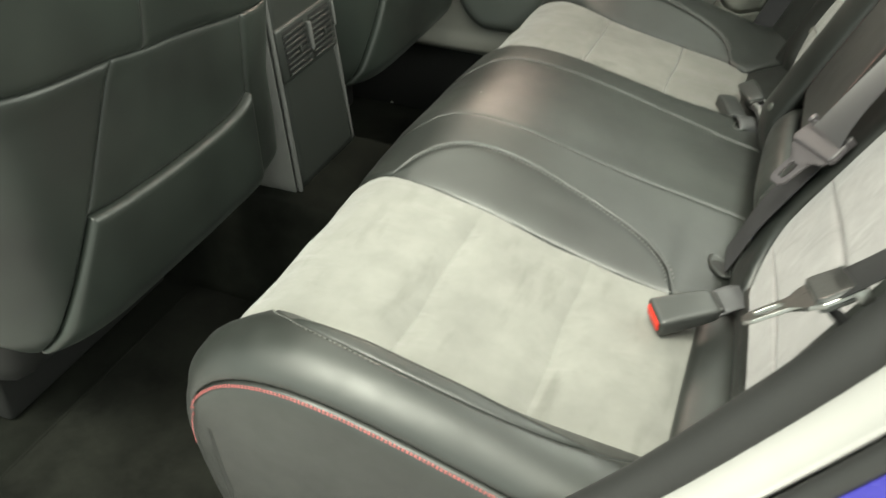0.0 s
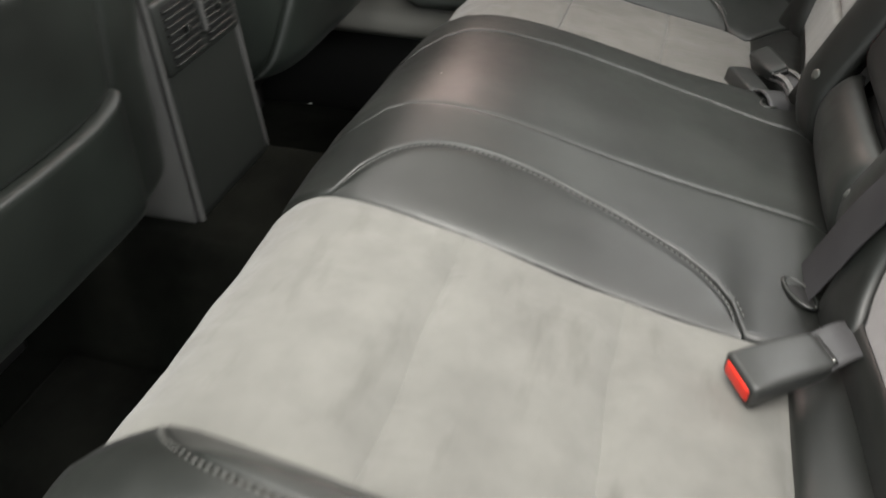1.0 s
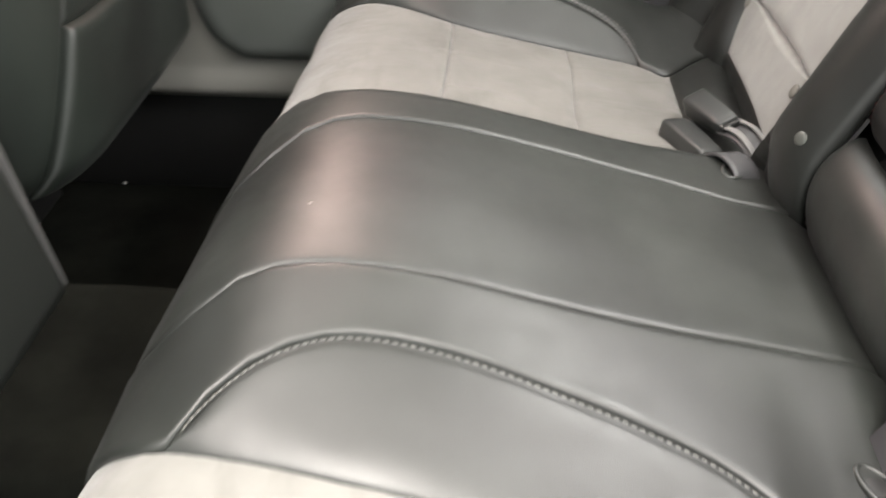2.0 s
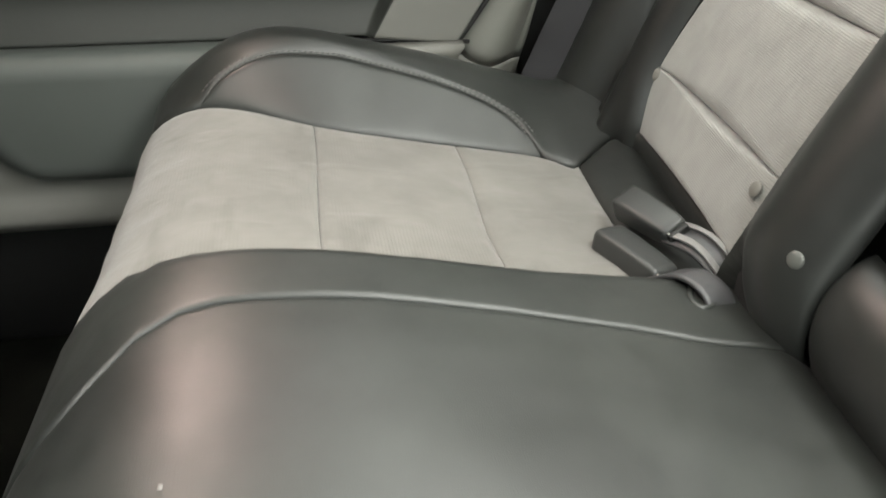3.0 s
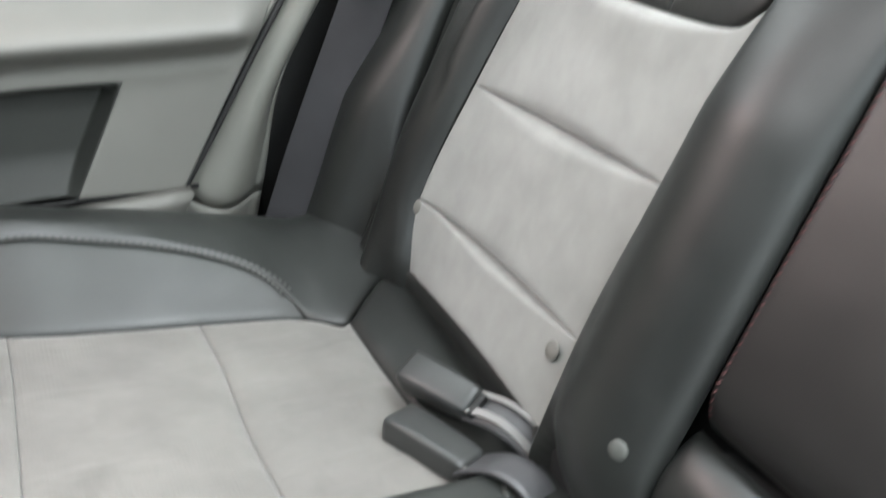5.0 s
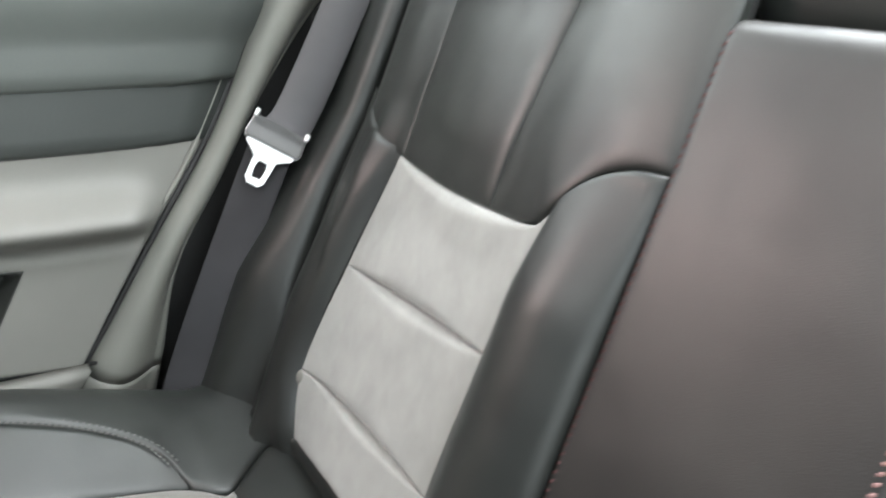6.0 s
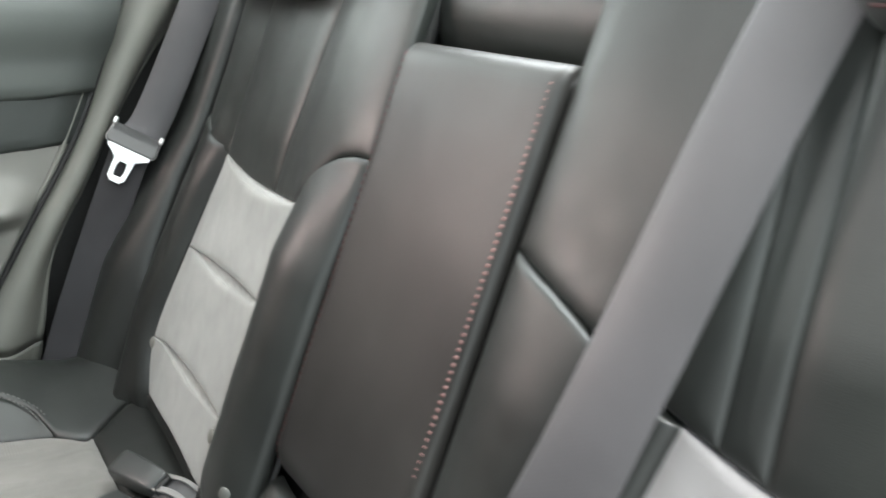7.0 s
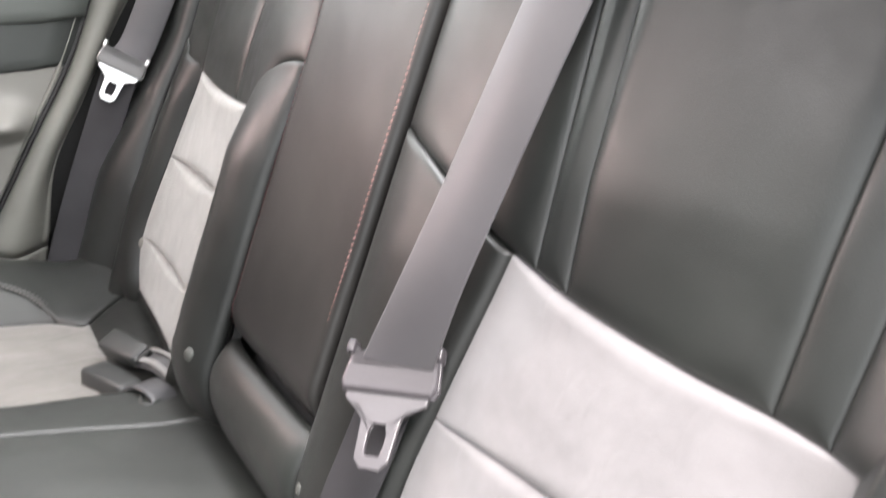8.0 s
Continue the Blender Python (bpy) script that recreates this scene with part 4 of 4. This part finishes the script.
def trim(i, j):
    """Column i and row j of the lower trim; column REC_U follows the recess's slanted end."""
    v = j / TRIM_V
    z = 0.383 + 0.216 * v
    end, last = recess_end(z), EDGE(z) - 0.014
    x = lerp_table([(0, FRONT_X), (REC_U - 14, end - 0.013), (REC_U, end), (TRIM_U, last)], i)
    low = z - 0.010 * (1 - v) * soft01((x - 0.20) / 0.14)
    return Vector((x, trim_y(x, z) - 0.008 + (0.005 if j in (0, TRIM_V) else 0.0), low))


arm_trim = grid("armrest_trim", lambda u, v: trim(round(u * TRIM_U), round(v * TRIM_V)), TRIM_U, TRIM_V, TRIM_LIGHT, door, "light grey trim with a moulded armrest", -0.008)
# Dark lining whose colour also holds the shade under the armrest.
grid("pull_recess", lambda u, v: trim(round(u * (REC_U - 2)), 1 + round(v * REC_V)) - Vector((0, 0.0012, 0)), REC_U - 2, REC_V, TRIM_RECESS_SHADE, arm_trim, "grey hand recess under the armrest, darkened for shade", -0.0006)
tube("trim_seam", [(x, trim_y(x, z) - 0.0005, z) for x, z in ((-0.5, 0.506), (-0.2, 0.506), (0.1, 0.505), (0.25, 0.503), (0.33, 0.500), (0.385, 0.497))], 0.0016, BLACK, arm_trim, 60, 6, label="thin dark seam")
tube("trim_seam", [(x, 1.115, z) for x, z in ((-0.5, 0.383), (0.1, 0.383), (0.23, 0.381), (0.345, 0.375))], 0.0022, BLACK, door, 40, 6, label="thin dark seam")


def border(u, v):
    z = 0.20 + 0.58 * u
    return Vector((EDGE(z) - 0.015 + 0.013 * v, 1.122 + 0.010 * v, z))


grid("edge_trim", border, 50, 4, TRIM_PILLAR, door, "grey edge trim", 0.004)
rounded("lock_knob", (0.034, 0.020, 0.046), 0.009, BLACK, door, pose(0.524, 1.106, 0.794))


def kick(u, v):
    z = 0.188 + 0.190 * v
    xe = EDGE(z) - 0.004
    return Vector((FRONT_X + (xe - FRONT_X) * u, 1.112 - 0.012 * math.exp(-((z - 0.195) / 0.02) ** 2), z))


grid("kick_trim", kick, 30, 20, TRIM_LIGHT, door, "light grey lower door trim", 0.02)


def pocket_out(u, v):
    """Raised lower pocket with a rounded front corner."""
    z = 0.252 + 0.128 * v
    r = 0.085
    dz = max(0.0, r - (z - 0.252))
    x0 = -0.19 + r - math.sqrt(max(0.0, r * r - dz * dz))
    xe = 0.14 + 0.3 * (z - 0.30)
    edge = min(1.0, u * 14, (1 - u) * 14, v * 9, (1 - v) * 12)
    return Vector((x0 + (xe - x0) * u, 1.104 - 0.020 * math.sqrt(max(0.0, 1 - (1 - edge) ** 2)), z))


door_pocket = grid("map_pocket", pocket_out, 40, 24, TRIM_MID, door, "grey raised door pocket", 0.012)
gr = [(-0.192, 1.103, 0.40), (-0.192, 1.103, 0.345), (-0.178, 1.103, 0.295), (-0.150, 1.103, 0.265), (-0.105, 1.103, 0.249), (0.0, 1.103, 0.246), (0.12, 1.103, 0.246), (0.235, 1.103, 0.247)]
tube("pocket_groove", gr, 0.0085, TRIM_DARK, door_pocket, 70, 8, label="dark groove round the door pocket")
sill_far = tagged(new("trim_3"), "dark sill below the closed door", "door sill", kind="structure")
rounded("sill_cover", (1.4, 0.06, 0.19), 0.01, BLACK, sill_far, pose(-0.45, 1.150, 0.09))

pillar = tagged(new("trim_1"), "grey plastic trim between the door and the seat", "pillar trim", kind="structure")


def pil(z, v):
    a, b = EDGE(z) + 0.006, PIL(z) + 0.03
    return Vector((a + (b - a) * v, 1.135 - 0.022 * math.sin(math.pi * min(1, v * 1.15)) + 0.01 * v, z))


grid("pillar_cover", lambda u, v: pil(0.366 + 0.674 * u - 0.022 * (1 - u) ** 8 * math.sqrt(min(1.0, 2 * v)), v) + Vector((0, 0.003 if u == 0 else 0, 0)), 60, 16, TRIM_PILLAR, pillar, "", 0.006)
grid("pillar_foot", lambda u, v: pil(0.22 + 0.1455 * u - 0.022 * u * math.sqrt(min(1.0, 2 * v)), v) + Vector((0, 0.002, 0)), 20, 16, TRIM_PILLAR, pillar, "", 0.006)
rounded("quarter_lining", (0.66, 0.02, 1.0), 0.004, BLACK, pillar, pose(0.66, 1.215, 0.42))
rounded("pillar_filler", (0.20, 0.03, 0.60), 0.005, BLACK, pillar, pose(0.52, 1.185, 0.42))
tube("door_seal", [(EDGE(z) - 0.002, 1.122, z) for z in (0.2, 0.3, 0.4, 0.5, 0.6, 0.7, 0.8, 0.95)], 0.0032, RUBBER, pillar, 60, 8, label="black door seal")

# ---- near side: the open door's jamb ----
sill = tagged(new("trim_2"), "black seal and white painted edge of the door opening", "door jamb", kind="structure")
JP = [(-0.62, -0.20, -0.03), (-0.20, -0.20, -0.02), (0.10, -0.18, 0.04), (0.26, -0.13, 0.20), (0.35, -0.107, 0.335), (0.42, -0.105, 0.44), (0.475, -0.105, 0.535), (0.53, -0.105, 0.64), (0.60, -0.105, 0.80), (0.68, -0.105, 1.0)]
tube("seal", JP, 0.017, RUBBER, sill, 90, 14, label="black rubber door seal")
tube("trim_lip", [(x + 0.02, y + 0.023, z) for x, y, z in JP], 0.012, TRIM_DARK, sill, 90, 10)
JS = spline(JP, 60)


def jamb(u, v):
    p = JS[round(u * 60)]
    return Vector((p.x + 0.010 + 0.016 * v, p.y - 0.013 - 0.032 * v, p.z - 0.002 + 0.007 * v + 0.002 * math.sin(v * 6)))


grid("painted_jamb", jamb, 60, 10, WHITE_PAINT, sill, "glossy white painted jamb", 0.004)
tube("outer_seal", [(p.x + 0.030, p.y - 0.053, p.z + 0.001) for p in JS[::6]], 0.008, RUBBER, sill, 90, 10)


def quarter(u, v):
    p = JS[round(u * 60)]
    return Vector((p.x + 0.034 + 0.5 * v, p.y - 0.061 - 0.03 * v, p.z - 0.1 * v))


grid("body_panel", quarter, 60, 8, BLUE_PAINT, sill, "blue painted body panel", 0.004)

# ---- floor, tunnel, console ----
floor = tagged(new("floor"), "dark carpet on the car floor", "floor", kind="structure")


def floor_fn(u, v):
    x, y = -1.3 + 2.1 * u, -0.20 + 1.36 * v
    d = abs(y - 0.53)
    h = 0.195 * (1 - min(1, max(0, (d - 0.115) / 0.06)) ** 2 * (3 - 2 * min(1, max(0, (d - 0.115) / 0.06))))
    return Vector((x, y, h + 0.003 * noise.noise(Vector((x * 9, y * 9, 0)))))


grid("carpet", floor_fn, 80, 120, CARPET, floor, "", 0.01)

mat = thing("floor_mat", "black pile floor mat with a bound edge", "floor mat")
rounded("mat_body", (0.37, 0.50, 0.012), 0.004, MAT, mat, pose(-0.205, 0.10, 0.009))
tube("mat_binding", [(-0.39, -0.15, 0.012), (-0.39, 0.10, 0.012), (-0.39, 0.345, 0.012)], 0.004, MAT, mat, 20, 8)

con = thing("centre_console", "dark plastic console end with rear air vents", "console")


def face(u, v):
    z = 0.19 + 0.33 * u
    y0, y1 = 0.447 + 0.010 * u, 0.655 - 0.025 * u
    return Vector((-0.215 - 0.03 * u - 0.02 * max(0, abs(v - 0.5) - 0.42) / 0.08, y0 + (y1 - y0) * v, z))


grid("rear_face", face, 20, 30, CONSOLE, con, "", 0.008)


def side_l(u, v):
    z = 0.17 + 0.35 * u
    return Vector((-0.219 - 0.03 * u - 0.5 * v, 0.449 + 0.010 * u - 0.02 * v, z))


grid("side_cover", side_l, 10, 10, CONSOLE_SIDE, con, "grey console side", 0.006)
grid("side_cover", lambda u, v: Vector((side_l(u, v).x, 1.10 - side_l(u, v).y, side_l(u, v).z)), 10, 10, CONSOLE_SIDE, con, "grey console side", 0.006)
grid("top_cover", lambda u, v: Vector((-0.262 - 0.5 * u, 0.44 + 0.20 * v, 0.52 + 0.01 * u)), 8, 8, CONSOLE, con, "", 0.01)
for ye in (0.452,):
    tube("edge_trim", [(-0.216 - 0.03 * k, ye + (0.010 if ye < 0.5 else -0.020) * k, 0.185 + 0.33 * k) for k in (0, 0.3, 0.6, 1.0)], 0.0045, CONSOLE_SIDE, con, 30, 8)

rounded("vent_frame", (0.014, 0.166, 0.086), 0.006, CONSOLE, con, pose(-0.2385, 0.549, 0.418, 0, -5.2, 0), label="dark vent surround")
for half in (0, 1):
    yv = 0.511 + 0.076 * half
    hole = rounded("vent_opening", (0.010, 0.066, 0.074), 0.003, HOLE, con, pose(-0.2362, yv, 0.418, 0, -5.2, 0), label="black vent opening")
    for k in range(8):
        rounded("vent_slat", (0.0045, 0.064, 0.0024), 0.0008, VENT, hole, pose(-0.2282 - 0.0009 * (k - 3.5), yv, 0.3878 + 0.0086 * k, 0, -12, 0), seg=1)
    rounded("vent_slider", (0.006, 0.005, 0.012), 0.0015, VENT, hole, pose(-0.2265, yv + 0.004, 0.416, 0, -5.2, 0))
rounded("vent_wheel", (0.010, 0.008, 0.046), 0.003, WHEEL, con, pose(-0.2290, 0.549, 0.424, 0, -5.2, 0), label="pale ridged vent wheel")
rounded("vent_wheel", (0.008, 0.006, 0.040), 0.002, WHEEL, con, pose(-0.2310, 0.6265, 0.432, 0, -5.2, 0), label="pale ridged vent wheel")


# ---- front seats ----
def front_seat(yc, label):
    fs = thing("front_seat", label, "car seat", "front seats")

    def surf(z, y):
        d = (y - yc) / 0.275
        side = max(0.0, -d - 0.45) / 0.55
        x = -0.205 + 0.16 * max(0, z - 0.55) - 0.05 * max(0, 0.30 - z) / 0.1 - 0.07 * abs(d) ** 10 - 0.006 * d * d - 0.035 * side * side
        n = Vector((1, 0.9 * d ** 3, -0.1)).normalized()
        wider = 1 + 0.20 * min(1.0, max(0.0, (z - 0.43) / 0.16)) * max(0.0, d)
        return Vector((x, yc + (y - yc) * wider, z)), n
    w = lambda z: 0.275 - 0.05 * max(0, (0.34 - z) / 0.12) ** 2 - 0.10 * max(0, (z - 0.75) / 0.25) ** 2
    lo, hi = (lambda z: yc - w(z)), (lambda z: yc + w(z))
    panel("foam", lambda z, y: (surf(z, y)[0] - Vector((0.03, 0, 0)), surf(z, y)[1]), 0.28, 1.0, lo, hi, BLACK, fs, 20, 20, 0, 0, 0.01, "black foam base", flange=0.10)
    sw = lambda y, z: surf(z, y)
    A = yc - 0.143
    B = yc + 0.165
    out = yc - 0.272

    def sw(y, z):
        """Side seams splay outwards towards the bottom."""
        if y <= A:
            k = (y - out) / (A - out)
        else:
            k = max(0.0, (B - y) / (B - A))
        return surf(z, y + 0.58 * (min(z, 0.575) - 0.43) * k)
    line = lambda y: smooth_table([(yc - 0.28, 0.600), (yc - 0.20, 0.582), (yc - 0.07, 0.563), (yc + 0.02, 0.555), (yc + 0.18, 0.532), (yc + 0.28, 0.520)], y)
    pocket = lambda y: smooth_table([(A - 0.01, 0.424), (yc - 0.08, 0.416), (yc + 0.05, 0.412), (yc + 0.13, 0.416), (B, 0.428), (B + 0.01, 0.440)], y)
    bot = lambda y: 0.275 + 0.04 * max(0, (abs(y - yc) - 0.12) / 0.15) ** 2
    panel("upper_cover", sw, yc - 0.27, yc - 0.075, line, const(0.99), LEATHER_SEAT, fs, 24, 24, 0.003, 0.003, 0.008)
    panel("upper_cover", sw, yc - 0.075, yc + 0.27, line, const(0.99), LEATHER_SEAT, fs, 24, 24, 0.003, 0.003, 0.008)
    panel("side_cover", sw, yc - 0.272, A, bot, line, LEATHER_SEAT, fs, 24, 24, 0.003, 0.003, 0.008)
    panel("side_cover", sw, B, yc + 0.272, bot, line, LEATHER_SEAT, fs, 24, 24, 0.003, 0.003, 0.008)
    panel("middle_cover", sw, A, B, pocket, line, LEATHER_SEAT, fs, 30, 20, 0.001, 0.004, 0.008)
    panel("map_pocket", lambda y, z: (sw(y, z)[0] + Vector((0.008, 0, 0)), sw(y, z)[1]), A, B, bot, pocket, LEATHER_SEAT, fs, 30, 24, 0.004, 0.003, 0.008, "leather map pocket")
    rounded("seat_base", (0.50, 0.42, 0.22), 0.05, BLACK, fs, pose(-0.62, yc, 0.22))
    rounded("seat_foot", (0.40, 0.36, 0.12), 0.01, BLACK, fs, pose(-0.66, yc, 0.06))
    return fs


front_seat(0.175, "black leather front seat back with a map pocket")
front_seat(2 * 0.53 - 0.155, "black front passenger seat back")

# ---- closing the cabin ----
shell = tagged(new("ceiling"), "grey cloth headliner under the roof", "headliner", kind="structure")
grid("headliner", lambda u, v: Vector((-1.0 + 1.62 * u, 0.03 + 0.97 * v, 1.24 + 0.03 * math.sin(math.pi * v))), 12, 12, HEADLINER, shell, "", 0.03)
wall_far = tagged(new("wall_far"), "grey door frame round the far windows", "door frame", kind="structure")
for x in (-0.56, 0.62):
    rounded("window_post", (0.09, 0.04, 0.50), 0.01, TRIM_PILLAR, wall_far, pose(x, 1.13, 1.02))
rounded("front_door", (0.80, 0.05, 0.70), 0.02, TRIM_MID, wall_far, pose(-0.98, 1.16, 0.44))
wall_near = tagged(new("wall_near"), "grey posts beside the open near door", "door frame", kind="structure")
for x in (-0.60, 0.70):
    tube("window_post", [(x, -0.13, 0.55), (x + 0.01, -0.11, 0.80), (x - 0.02, -0.02, 1.05), (x - 0.05, 0.075, 1.245)], 0.032, TRIM_PILLAR, wall_near, 30, 12)
for y in (0.045, 0.985):
    tube("roof_rail", [(-1.0, y, 1.235), (-0.3, y, 1.255), (0.3, y, 1.255), (0.64, y, 1.238)], 0.022, HEADLINER, wall_near if y < 0.5 else wall_far, 40, 10)
shelf = tagged(new("parcel_shelf"), "dark shelf behind the seat backs", "shelf", kind="structure")
rounded("shelf_panel", (0.45, 1.25, 0.02), 0.005, TRIM_DARK, shelf, pose(0.95, CY, 0.80))
rounded("seat_bulkhead", (0.02, 1.25, 0.60), 0.005, BLACK, shelf, pose(0.74, CY, 0.50))
wall_front = tagged(new("wall_front"), "dark dashboard wall", "dashboard", kind="structure")
rounded("dashboard", (0.30, 1.30, 0.80), 0.05, TRIM_DARK, wall_front, pose(-1.45, CY, 0.35))
ground = tagged(new("ground"), "unseen pale concrete ground that bounces light", "ground", kind="structure")
# Unseen ground, kept pale and slightly pink to bounce light into the cabin.
CONCRETE = plastic("concrete", (0.55, 0.53, 0.52), 0.85, 60, 0.002)
grid("ground_sheet", lambda u, v: Vector((-40 + 80 * u, -40 + 80 * v, -0.30)), 4, 4, CONCRETE, ground)

lint = thing("pale_speck", "tiny pale speck of lint on black leather", "lint")
for k in range(1):
    p, n = cushion(u_at(0.073), 0.492)
    bm = bmesh.new()
    bmesh.ops.create_icosphere(bm, subdivisions=2, radius=0.0010)
    bm.transform(Matrix.Translation(p + n * 0.0036) @ Matrix.Diagonal((1.2, 0.8, 0.7, 1)))
    part("speck_body", bm, HEADLINER, lint)

# Pale speck standing in for a tiny bright metal bolt at the sill.
bolt_speck = thing("pale_speck", "small pale speck on the dark far carpet", "lint")
bm = bmesh.new()
bmesh.ops.create_icosphere(bm, subdivisions=2, radius=0.003)
bm.transform(Matrix.Translation((-0.372, 1.112, 0.008)) @ Matrix.Diagonal((1.4, 0.8, 0.6, 1)))
part("speck_body", bm, HEADLINER, bolt_speck)
